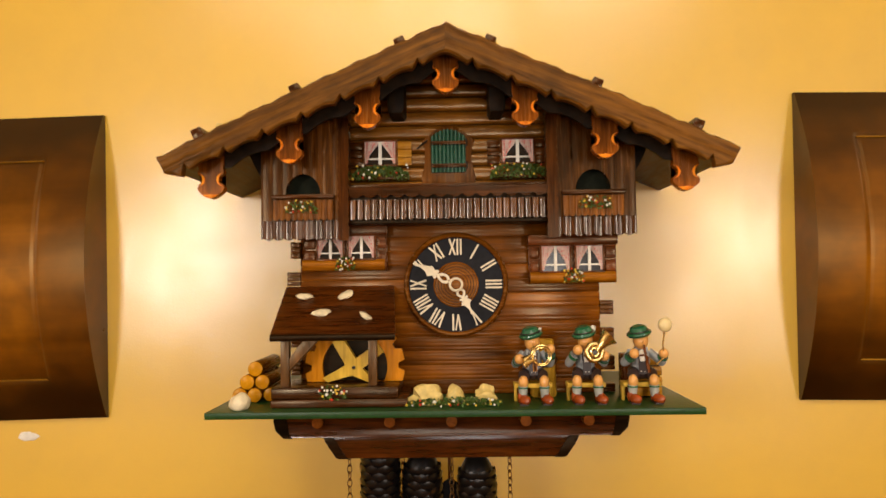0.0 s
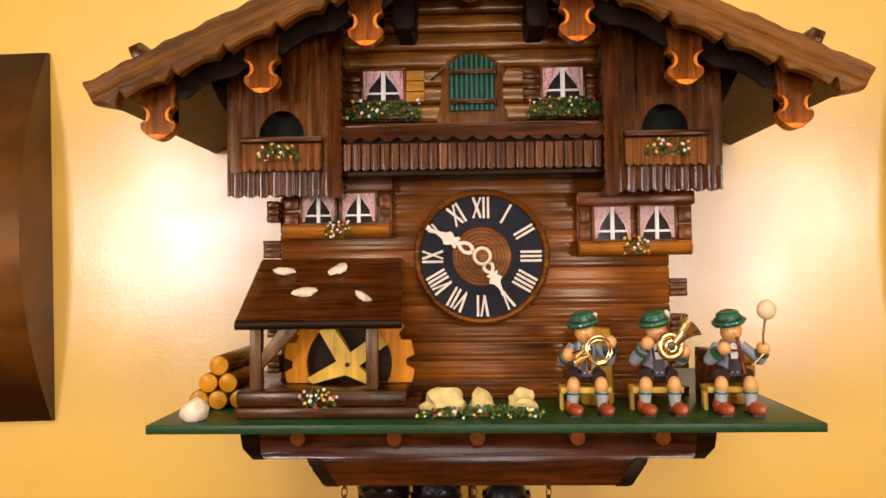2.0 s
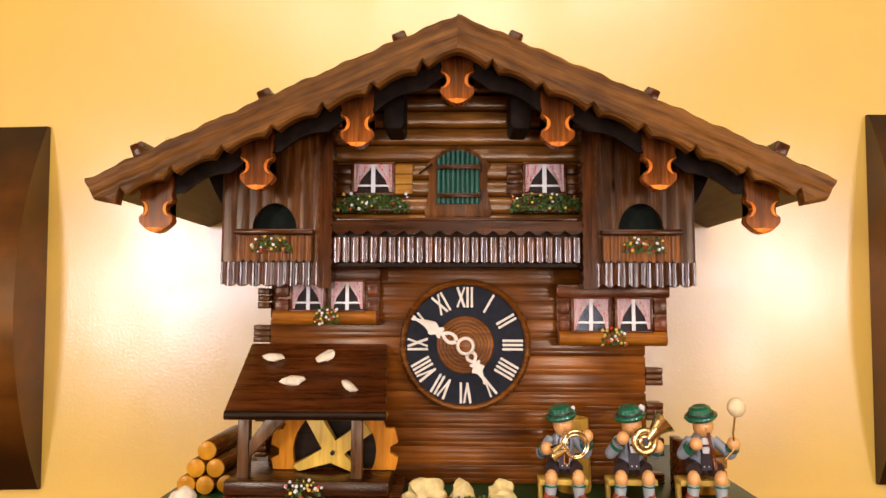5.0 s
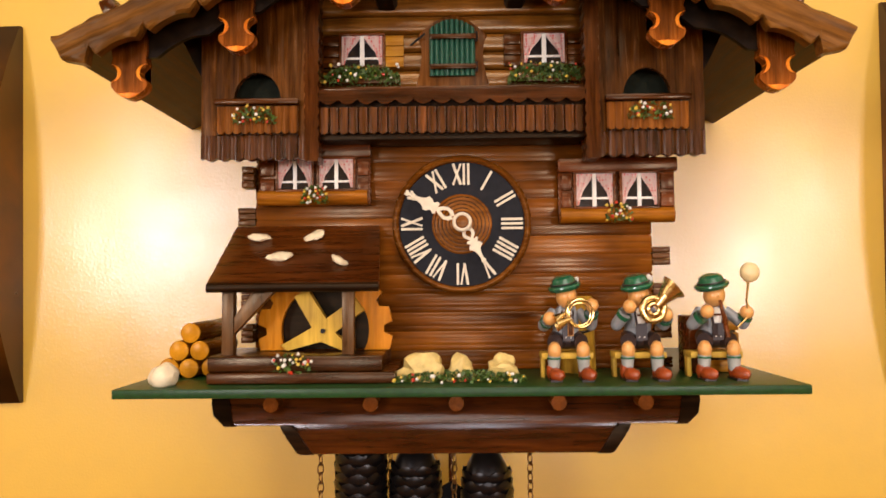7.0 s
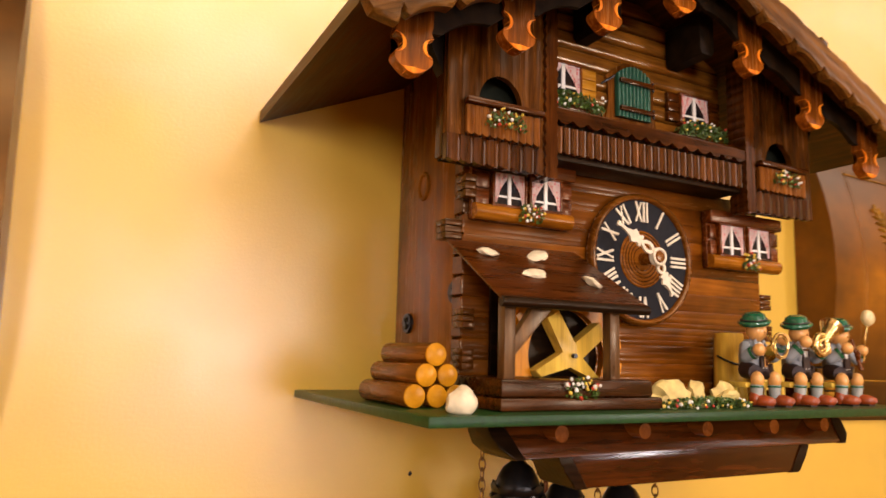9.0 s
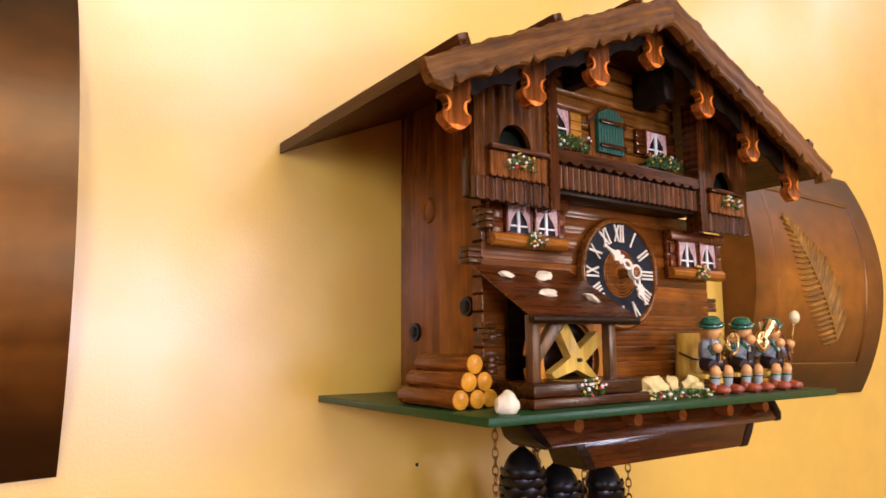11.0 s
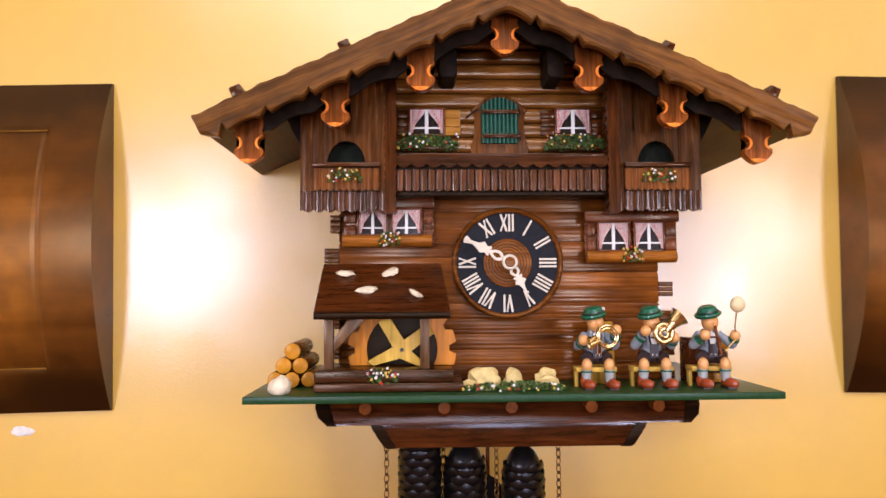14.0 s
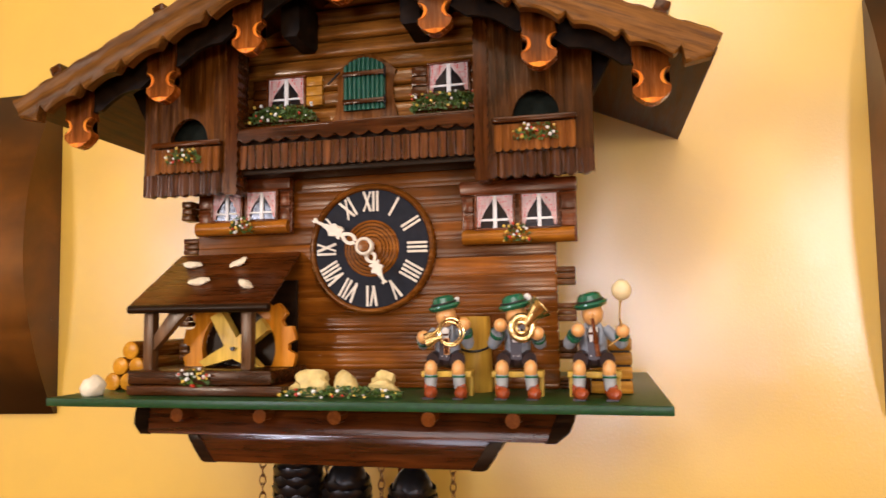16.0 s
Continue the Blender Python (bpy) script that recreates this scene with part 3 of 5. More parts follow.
gable = part("gable", prism(B(), [(-0.112, 0.1865), (0.112, 0.1865), (0.112, roofline(0.112) - 0.010), (0, RIDGE - 0.010), (-0.112, roofline(0.112) - 0.010)], 0.1565, 0.1670), NEARBLACK, clock, "planked gable wall under the roof")
k = 0
while 0.1865 + k * 0.01515 < 0.345:
    z0 = 0.1865 + k * 0.01515
    z1 = min(z0 + 0.0145, 0.356)
    a0, a1 = [min(0.1115, (RIDGE - 0.0105 - z) / SLOPE) for z in (z0, z1)]
    bm = B()
    rows = []
    for t in (0.0, 0.04, 0.14, 0.3, 0.5, 0.7, 0.86, 0.96, 1.0):
        z = z0 + (z1 - z0) * t
        a = min(0.1115, (RIDGE - 0.0105 - z) / SLOPE)
        d = 0.1692 + 0.0034 * (1 - (2 * t - 1) ** 4) ** 0.5
        rows.append([bm.verts.new(V(x, dd, z)) for x, dd in ((-a, 0.1672), (-a, d), (a, d), (a, 0.1672))])
    for a, b in zip(rows, rows[1:]):
        for i in range(4):
            bm.faces.new((a[i], a[(i + 1) % 4], b[(i + 1) % 4], b[i]))
    bm.faces.new(rows[0]), bm.faces.new(rows[-1])
    part("plank", bm, GABLEWOOD, gable)
    k += 1

# flower clusters
def flowers(bm, x0, x1, d0, d1, z0, z1, leaves, dots, seed):
    """Moss leaves (material 0) with small red, white and yellow beads (1, 2, 3)."""
    rnd = random.Random(seed)
    for i in range(leaves):
        x, d, z = rnd.uniform(x0, x1), rnd.uniform(d0, d1), rnd.uniform(z0, z1)
        edge = 1 - 0.6 * abs(2 * (x - x0) / (x1 - x0) - 1) ** 3
        z = z0 + (z - z0) * edge
        a = Vector((rnd.gauss(0, 1), rnd.gauss(0, 1), rnd.gauss(0, 1))).normalized()
        b = a.cross(Vector((rnd.gauss(0, 1), rnd.gauss(0, 1), rnd.gauss(0, 1)))).normalized()
        n = a.cross(b)
        l, w, p = rnd.uniform(0.0022, 0.0042), rnd.uniform(0.0008, 0.0016), V(x, d, z)
        ring = [bm.verts.new(p + q) for q in (-a * l * 0.5, b * w + n * 0.0004, a * l * 0.5, -b * w + n * 0.0004)]
        low = bm.verts.new(p - n * 0.0005)
        bm.faces.new((ring[0], ring[1], ring[2])), bm.faces.new((ring[0], ring[2], ring[3]))
        for i0, i1 in ((0, 1), (1, 2), (2, 3), (3, 0)):
            bm.faces.new((ring[i1], ring[i0], low))
    for i in range(dots):
        x = rnd.uniform(x0, x1)
        r = rnd.uniform(0.0008, 0.0016)
        blob(bm, (x, d1 + rnd.uniform(-0.001, 0.0012), rnd.uniform(z0, z1)), (r, r, r), 0.2, i, 1, rnd.choice((1, 2, 2, 3, 3, 2, 3)))
    return bm


BLOOM = [LEAF, RED, WHITE, YELLOW]


def bouquet(parent, label, *args):
    return tagged(part("moss_posy", flowers(B(), *args), BLOOM, parent, label), kind="stuff")


# side bays with arched openings
for s in (-1, 1):
    x0, x1 = 0.1085, 0.1935
    cx, hw, hz = 0.150, 0.0185, 0.2130

    def bay_top(x):
        return roofline(x) - 0.0098

    def flute(x):
        return 0.2046 + 0.0005 * abs(math.sin((abs(x) - x0) / 0.0104 * math.pi)) ** 0.6

    def hem(x):
        return 0.1700 - 0.0028 * abs(math.sin((abs(x) - x0) / 0.0104 * math.pi))

    def arch(x):
        return hz + 0.0228 * max(0.0, 1 - ((abs(x) - cx) / hw) ** 2) ** 0.5

    bm = B()
    strip(bm, [s * x for x in frange(x0, cx - hw, 0.0011)], bay_top, lambda x: 0.1872, 0.2000, flute)
    strip(bm, [s * x for x in frange(cx - hw, cx + hw, 0.0011)], lambda x: hz, lambda x: 0.1872, 0.2000, flute)
    strip(bm, [s * x for x in frange(cx - hw, cx + hw, 0.0011)], bay_top, arch, 0.2000, flute)
    strip(bm, [s * x for x in frange(cx + hw, x1, 0.0011)], bay_top, lambda x: 0.1872, 0.2000, flute)
    bay = part("side_bay", bm, BAYWOOD, clock, "projecting bay of upright fluted boards with an arched opening")
    bm = B()
    strip(bm, [s * x for x in frange(x0, x1, 0.0007)], lambda x: 0.1870, hem, 0.2000, lambda x: 0.2040 + 0.0022 * abs(math.sin((abs(x) - x0) / 0.0104 * math.pi)) ** 0.7)
    part("fringe_board", bm, FRINGEWOOD, bay, "glossy dark fluted fringe with scalloped hem")
    bm = B()
    prism(bm, [(s * a, b) for a, b in ((x1 + 0.0004, bay_top(x1) - 0.0006), (x1 + 0.0185, bay_top(x1 + 0.0185) - 0.0006), (x1 + 0.0150, bay_top(x1) - 0.0135), (x1 + 0.0085, bay_top(x1) - 0.0270), (x1 + 0.0030, bay_top(x1) - 0.0370), (x1 + 0.0004, bay_top(x1) - 0.0420))], 0.1880, 0.1990, bevel=0.0006)
    part("bay_bracket", bm, EAVEBLACK, bay, "black tapering bracket under the roof")
    bm = B()
    for a, b, d0, d1, z0, z1 in ((x0, x0 + 0.004, 0.188, 0.1995, 0.172, bay_top(x0 + 0.004)), (x1 - 0.004, x1, 0.188, 0.1995, 0.172, bay_top(x1)), (x0 + 0.0045, x1 - 0.0045, 0.1885, 0.1995, 0.172, 0.177)):
        box(bm, min(s * a, s * b), max(s * a, s * b), d0, d1, z0, z1, 0.0005)
    part("bay_side", bm, BROWN_Z, bay)
    # Dark-coloured panel stands in for the unlit depth behind the arch.
    bm = B()
    box(bm, min(s * (x0 + 0.0045), s * (x1 - 0.0045)), max(s * (x0 + 0.0045), s * (x1 - 0.0045)), 0.1835, 0.1875, 0.172, bay_top(x1), 0)
    part("bay_back", bm, DARKHOLE, bay, "dark bay interior")
    bm = B()
    box(bm, min(s * 0.1165, s * 0.1815), max(s * 0.1165, s * 0.1815), 0.2062, 0.2135, 0.2092, 0.2138, 0.0012)
    part("balcony_rail", bm, BROWN_X, bay)
    bm = B()
    strip(bm, [s * x for x in frange(0.1180, 0.1800, 0.0009)], lambda x: 0.2084, lambda x: 0.1900 - 0.0030 * abs(math.sin((abs(x) - 0.118) / 0.0062 * math.pi)) ** 0.5, 0.2062, lambda x: 0.2090 + 0.0012 * abs(math.sin((abs(x) - 0.118) / 0.0062 * math.pi)) ** 0.6)
    part("balcony_panel", bm, PANELWOOD, bay, "light brown fluted balcony panel with scalloped hem")
    bm = B()
    strip(bm, [s * x for x in frange(0.1185, 0.1795, 0.0007)], lambda x: 0.1905, lambda x: 0.1862 + 0.0030 * abs(math.sin((abs(x) - 0.1185) / 0.0061 * math.pi)), 0.2062, lambda x: 0.2078)
    part("hem_fringe", bm, NEARBLACK, bay)
    bouquet(bay, "white, red and yellow flowers in green moss", *sorted((s * 0.150 - 0.0165, s * 0.150 + 0.0165)), 0.2108, 0.2155, 0.1945, 0.2075, 110, 20, 11 + s)
    # scalloped corner post towards the gable
    zs = frange(0.166, roofline(0.113) - 0.012, 0.0012)
    bm = B()
    rows = []
    for z in zs:
        w = 0.0046 + 0.0013 * abs(math.sin((z - 0.166) / 0.0085 * math.pi))
        rows.append([bm.verts.new(V(s * 0.1075 + a, d, z)) for a, d in ((-w, 0.190), (-w, 0.2085), (w, 0.2085), (w, 0.190))])
    for a, b in zip(rows, rows[1:]):
        for i in range(4):
            bm.faces.new((a[i], a[(i + 1) % 4], b[(i + 1) % 4], b[i]))
    bm.faces.new(rows[0]), bm.faces.new(rows[-1])
    part("corner_post", bm, BROWN_Z, bay, "corner post with scalloped edges")

# middle balcony
balcony = part("balcony", box(B(), -0.1020, 0.1020, 0.1735, 0.2015, 0.1830, 0.1880, 0.0008), NEARBLACK, clock, "long balcony with fluted front boards")
bm = B()
strip(bm, frange(-0.1020, 0.1020, 0.0010), lambda x: 0.2208, lambda x: 0.2132 - 0.0038 * abs(math.sin((x + 0.102) / 0.0146 * math.pi)), 0.2035, lambda x: 0.2078)
part("scalloped_rail", bm, BROWN_X, balcony, "brown rail with scalloped lower edge")
part("balcony_floor", box(B(), -0.1020, 0.1020, 0.1735, 0.2030, 0.2215, 0.2245, 0.0006), BROWN_X, balcony)
part("balcony_backing", box(B(), -0.1020, 0.1020, 0.1985, 0.2020, 0.1885, 0.2200, 0.0004), NEARBLACK, balcony)
n = 27
for i in range(n):
    a = -0.1020 + 0.2040 * i / n
    w = 0.2040 / n - 0.0004
    bm = B()
    strip(bm, [a + w * t for t in (0, 0.08, 0.2, 0.35, 0.5, 0.65, 0.8, 0.92, 1)], lambda x: 0.2076, lambda x: 0.1890 - 0.0022 * math.sin((x - a) / w * math.pi), 0.2022, lambda x: 0.2048 + 0.0016 * max(0.0, math.sin((x - a) / w * math.pi)) ** 0.5)
    part("board", bm, SLATWOOD, balcony)


# windows
def window(x0, x1, z0, z1, d, parent, seed=0):
    """Dark pane, white cross bar, gathered pink curtains; all under one frame."""
    w, cx = x1 - x0, (x0 + x1) / 2
    bm = B()
    for a, b, c, e in ((x0 - 0.0022, x1 + 0.0022, z1, z1 + 0.0020), (x0 - 0.0022, x1 + 0.0022, z0 - 0.0020, z0), (x0 - 0.0022, x0, z0, z1), (x1, x1 + 0.0022, z0, z1)):
        box(bm, a, b, d - 0.003, d + 0.0026, c, e, 0.0004)
    win = part("window", bm, REDWOOD, parent, "small window with pink spotted curtains and white glazing bars")
    part("pane", box(B(), x0, x1, d - 0.003, d, z0, z1, 0), PANE, win, "dark window pane")
    bm = B()
    box(bm, cx - w * 0.055, cx + w * 0.055, d, d + 0.0016, z0, z1, 0.0002)
    part("glazing_bar", bm, WHITE, win, "white upright glazing bar")
    bm = B()
    box(bm, x0 + 0.001, x1 - 0.001, d, d + 0.0010, z0 + (z1 - z0) * 0.22, z0 + (z1 - z0) * 0.29, 0.0001)
    part("glazing_bar", bm, WHITE, win, "white level glazing bar")
    h = z1 - z0
    for s in (-1, 1):
        edge = [(0.02, 1.0), (0.10, 0.80), (0.24, 0.58), (0.33, 0.42), (0.36, 0.30), (0.40, 0.16), (0.42, 0.04)]
        bm = B()
        rows = []
        for t, (u, v) in enumerate(edge):
            fold = []
            for q in range(7):
                uu = u + (0.5 - u) * q / 6
                fold.append(bm.verts.new(V(cx + s * uu * w, d + 0.0012 + 0.0006 * math.sin(q * 2.1 + t * 0.4), z0 + h * v)))
            rows.append(fold)
        for a, b in zip(rows, rows[1:]):
            for q in range(6):
                bm.faces.new((a[q], a[q + 1], b[q + 1], b[q]))
        bmesh.ops.solidify(bm, geom=bm.faces[:], thickness=0.0005)
        part("curtain", bm, CURTAIN, win, "gathered pink spotted curtain")
    return win


def shutter(x0, x1, z0, z1, d, material, parent):
    bm = B()
    n = 3
    for i in range(n):
        a, b = z0 + (z1 - z0) * i / n, z0 + (z1 - z0) * (i + 1) / n - 0.0005
        box(bm, x0, x1, d - 0.003, d + 0.0014, a, b, 0.0005)
    return part("shutter", bm, material, parent, "boarded window shutter")


w = window(-0.0890, -0.0560, 0.2490, 0.2740, 0.1752, clock)
shutter(-0.0535, -0.0385, 0.2480, 0.2745, 0.1752, TANWOOD, w)
shutter(-0.1045, -0.0915, 0.2480, 0.2745, 0.1752, BROWN_X, w)
w = window(0.0590, 0.0920, 0.2490, 0.2740, 0.1752, clock)
shutter(0.0430, 0.0565, 0.2480, 0.2745, 0.1752, BROWN_X, w)
shutter(0.0945, 0.1080, 0.2480, 0.2745, 0.1752, BROWN_X, w)
for a, b, seed in ((-0.1015, -0.0415, 3), (0.0455, 0.1065, 5)):
    trough = part("flower_box", box(B(), a, b, 0.1735, 0.1870, 0.2315, 0.2365, 0.001), BROWN_X, clock, "brown window box filled with green moss and flowers")
    bouquet(trough, "green moss with small red, white and yellow flowers", a, b, 0.1800, 0.1905, 0.2315, 0.2462, 820, 18, seed)

# green bird door on its curved backing board
bm = B()
curve = [(-0.0270, 0.2280), (-0.0285, 0.2340), (-0.0255, 0.2420), (-0.0235, 0.2540), (-0.0240, 0.2680), (-0.0275, 0.2740), (-0.0215, 0.2790), (-0.0140, 0.2850), (-0.0060, 0.2895), (0.0010, 0.2910)]
whole = curve + [(0.002 - x, z) for x, z in curve[::-1]]
prism(bm, whole, 0.1722, 0.1752, bevel=0.0006)
backing = part("door_backing", bm, PANELWOOD, clock, "curved light brown backing board round the door")
bm = B()
door_top = lambda x: 0.2770 + 0.0085 * (1 - ((x - 0.0010) / 0.0190) ** 2)
door = part("bird_door", box(B(), -0.0175, 0.0195, 0.1752, 0.1775, 0.2400, 0.2765, 0.0003), SHUTTER, clock, "green ribbed wooden bird door with two brown battens")
for i in range(9):
    a = -0.0175 + 0.037 * i / 9
    wd = 0.037 / 9 - 0.0004
    bm = B()
    strip(bm, [a + wd * t for t in (0, 0.15, 0.35, 0.5, 0.65, 0.85, 1)], door_top, lambda x: 0.2392, 0.1776, lambda x: 0.1792 + 0.0014 * max(0.0, math.sin((x - a) / wd * math.pi)) ** 0.6)
    part("slat", bm, SHUTTER, door)
for z in (0.2460, 0.2705):
    bm = B()
    box(bm, -0.0172, 0.0205, 0.1806, 0.1835, z - 0.0022, z + 0.0022, 0.0008)
    part("door_batten", bm, BROWN_X, door, "brown cross batten")
    bm = B()
    rod(bm, (0.0205, 0.1815, z - 0.004), (0.0205, 0.1815, z + 0.004), 0.0011, n=8)
    part("hinge", bm, IRON, door)
bm = B()
rod(bm, (-0.033, 0.1765, 0.2655), (-0.021, 0.1800, 0.2740), 0.0009, n=8)
part("door_wire", bm, IRON, clock, "thin dark wire beside the door")

# lower windows between log lintel and sill
for lo, hi, zs, lint, panes, seed in ((-0.1570, -0.0660, 0.1355, 0.1730, ((-0.1395, -0.1130), (-0.1065, -0.0795)), 21), (0.0850, 0.1780, 0.1190, 0.1590, ((0.0985, 0.1275), (0.1350, 0.1625)), 22)):
    frame_part = part("window_bay", box(B(), lo, hi, 0.1722, 0.1770, zs, lint + 0.010, 0.0008), REDWOOD, clock, "reddish window bay with two curtained windows")
    part("lintel", box(B(), lo - 0.001, hi + 0.001, 0.1725, 0.1840, lint, lint + 0.0115, 0.0018), REDWOOD, frame_part, "reddish wooden lintel")
    bm = B()
    rod(bm, (lo + 0.001, 0.1785, zs + 0.0058), (hi - 0.002, 0.1785, zs + 0.0058), 0.0062, n=20)
    part("sill_log", bm, SILLWOOD, frame_part, "amber half-log window sill")
    for a, b in panes:
        window(a, b, zs + 0.0125, lint - 0.0010, 0.1800, frame_part)
    mid = (panes[0][1] + panes[1][0]) / 2
    bouquet(frame_part, "small white and yellow flower cluster on the sill", mid - 0.0105, mid + 0.0105, 0.1830, 0.1885, zs + 0.0005, zs + 0.0150, 90, 24, seed)
    for z in (lint - 0.014, lint - 0.028):
        for a, b in ((lo + 0.002, panes[0][0] - 0.0035), (panes[1][1] + 0.0035, hi - 0.001)):
            if b - a > 0.004:
                part("window_board", box(B(), a, b, 0.1772, 0.1800, z, z + 0.0122, 0.0008), REDWOOD, frame_part)

# ---- dial ----
DX, DZ = 0.0072, 0.1190
bm = B()
lathe(bm, (DX, 0, DZ), [(0.0545, 0.1725), (0.0556, 0.1745), (0.0556, 0.1790), (0.0545, 0.1812), (0.0528, 0.1822), (0.0512, 0.1815), (0.0503, 0.1800), (0.0500, 0.1765)], 72, axis="d")
dial = part("dial", bm, DIALWOOD, clock, "round wooden dial with black chapter ring and ivory Roman numerals")
bm = B()
lathe(bm, (DX, 0, DZ), [(0.0501, 0.1766), (0.0501, 0.1785), (0.0235, 0.1785), (0.0235, 0.1770)], 64, axis="d")
part("chapter_ring", bm, BLACK, dial, "matt black chapter ring")
bm = B()
prof = [(0.0240, 0.1780), (0.0240, 0.1790), (0.0230, 0.1798)]
for r in (0.0215, 0.0185, 0.0155, 0.0125, 0.0095):
    prof += [(r + 0.0010, 0.1797), (r + 0.0004, 0.1794), (r - 0.0004, 0.1794), (r - 0.0010, 0.1797)]
lathe(bm, (DX, 0, DZ), prof + [(0.0015, 0.1797)], 56, axis="d")
part("dial_centre", bm, CENTREWOOD, dial, "turned wooden dial centre with concentric grooves")

for r in (0.0218, 0.0188, 0.0158, 0.0128, 0.0098):
    bm = B()
    ringed(bm, (DX, 0.1793, DZ), r, 0.0005, 48, 6)
    part("turned_groove", bm, BROWN_X, dial, "dark turned groove")


def bar(bm, a, b, w, d0, d1, knob=0.0):
    """A flat bar in the dial's plane, with round ends if knob."""
    a, b = Vector(a), Vector(b)
    t = (b - a).normalized()
    n = Vector((-t.y, t.x)) * w / 2
    prism(bm, [tuple(p) for p in (a - n, b - n, b + n, a + n)], d0, d1)
    if knob:
        for p in (a, b):
            prism(bm, [(p.x + knob * math.cos(k * math.tau / 10), p.y + knob * math.sin(k * math.tau / 10)) for k in range(10)], d0, d1 + 0.0002)


NUMERALS = ["XII", "I", "II", "III", "IIII", "V", "VI", "VII", "VIII", "IX", "X", "XI"]
WIDE = {"I": 0.0036, "V": 0.0072, "X": 0.0076}
for hour, word in enumerate(NUMERALS):
    ang = radians(30 * hour)
    up, right = Vector((math.sin(ang), math.cos(ang))), Vector((math.cos(ang), -math.sin(ang)))
    total = sum(WIDE[c] for c in word)
    squeeze = min(1.0, 0.0168 / total)
    u = -total * squeeze / 2
    bm = B()
    for c in word:
        cw = WIDE[c] * squeeze
        r0, r1 = 0.0324, 0.0477
        at = lambda uu, r: tuple(Vector((DX, DZ)) + up * r + right * uu)
        mid, off = u + cw / 2, cw / 2 - 0.0010
        if c == "I":
            bar(bm, at(mid, r0), at(mid, r1), 0.0019, 0.1786, 0.1797, 0.00115)
        elif c == "V":
            bar(bm, at(mid - off, r1), at(mid, r0), 0.0021, 0.1786, 0.1797, 0.0011)
            bar(bm, at(mid + off, r1), at(mid, r0), 0.0015, 0.1786, 0.1796, 0.0010)
        else:
            bar(bm, at(mid - off, r1), at(mid + off, r0), 0.0021, 0.1786, 0.1797, 0.0011)
            bar(bm, at(mid + off, r1), at(mid - off, r0), 0.0015, 0.1786, 0.1796, 0.0010)
        u += cw
    part("numeral", bm, IVORY, dial, "ivory Roman numeral " + word)


def clock_hand(angle, length, d, name, label):
    a = radians(angle)
    up, right = Vector((math.sin(a), math.cos(a))), Vector((math.cos(a), -math.sin(a)))
    at = lambda uu, r: tuple(Vector((DX, DZ)) + up * r + right * uu)
    bm = B()
    k = length / 0.050
    ringed(bm, (DX, d, DZ), 0.0062, 0.0014, 28, 8)
    for s in (-1, 1):
        pts = [(0.0010, 0.0070), (0.0040, 0.0100 * k), (0.0050, 0.0140 * k), (0.0040, 0.0180 * k), (0.0018, 0.0215 * k), (0.0, 0.0235 * k)]
        inn = [(0.0, 0.0100 * k), (0.0016, 0.0118 * k), (0.0024, 0.0140 * k), (0.0018, 0.0165 * k), (0.0, 0.0192 * k)]
        prism(bm, [at(s * x, r) for x, r in pts] + [at(s * x, r) for x, r in inn[::-1]], d - 0.0008, d + 0.0008)
    body = [(0.0, 0.0225 * k), (0.0050, 0.0215 * k), (0.0058, 0.0235 * k), (0.0036, 0.0262 * k), (0.0060, 0.0290 * k), (0.0068, 0.0315 * k), (0.0044, 0.0330 * k), (0.0030, 0.0352 * k), (0.0016, 0.0400 * k), (0.0012, 0.0460 * k), (0.0026, 0.0480 * k), (0.0018, 0.0500 * k), (0.0, 0.0490 * k)]
    prism(bm, [at(x * 0.85, r) for x, r in body] + [at(-x * 0.85, r) for x, r in body[-2:0:-1]], d - 0.0009, d + 0.0009)
    return part(name, bm, IVORY, dial, label)


clock_hand(298.3, 0.0500, 0.1985, "minute_hand", "carved ivory minute hand")
clock_hand(151.0, 0.0350, 0.1950, "hour_hand", "carved ivory hour hand")
bm = B()
lathe(bm, (DX, 0, DZ), [(0.0052, 0.1798), (0.0052, 0.1985), (0.0042, 0.2000), (0.0015, 0.2004)], 24, axis="d")
part("arbor", bm, DIALWOOD, dial, "brown hand nut")

# ---- shelf and the boards under it ----
bm = B()
box(bm, -0.2310, 0.2375, 0.0, 0.2655, -0.0042, 0.0022, 0.0008)
part("shelf", bm, GREEN, clock, "dark green painted shelf board")
bm = B()
prism(bm, [(-0.1740, -0.0046), (-0.1735, -0.0120), (-0.1700, -0.0200), (-0.1610, -0.0268), (0.1610, -0.0268), (0.1700, -0.0200), (0.1735, -0.0120), (0.1740, -0.0046)], 0.2080, 0.2490, bevel=0.002)
for v in bm.verts:
    if v.co.y < -0.23:
        v.co.y += 0.0150 * max(0.0, min(1.0, (v.co.z + 0.0255) / 0.020)) + 0.0035
beam = part("under_beam", bm, BEAMWOOD, clock, "dark brown beam under the shelf with chamfered ends")
for x in (-0.1280, -0.0585, 0.0010, 0.0720, 0.1320):
    bm = B()
    rod(bm, (x, 0.2300, -0.0115), (x, 0.2480, -0.0115), 0.0056, 0.0053, 20)
    part("dowel", bm, DOWEL, beam, "reddish dowel end")
bm = B()
prism(bm, [(-0.1240, -0.0270), (-0.1215, -0.0330), (-0.1180, -0.0350), (-0.1120, -0.0468), (-0.1090, -0.0482), (0.1090, -0.0482), (0.1120, -0.0468), (0.1180, -0.0350), (0.1215, -0.0330), (0.1240, -0.0270)], 0.2020, 0.2390, bevel=0.002)
part("base_board", bm, BEAMWOOD, clock, "dark brown base board with stepped ends")

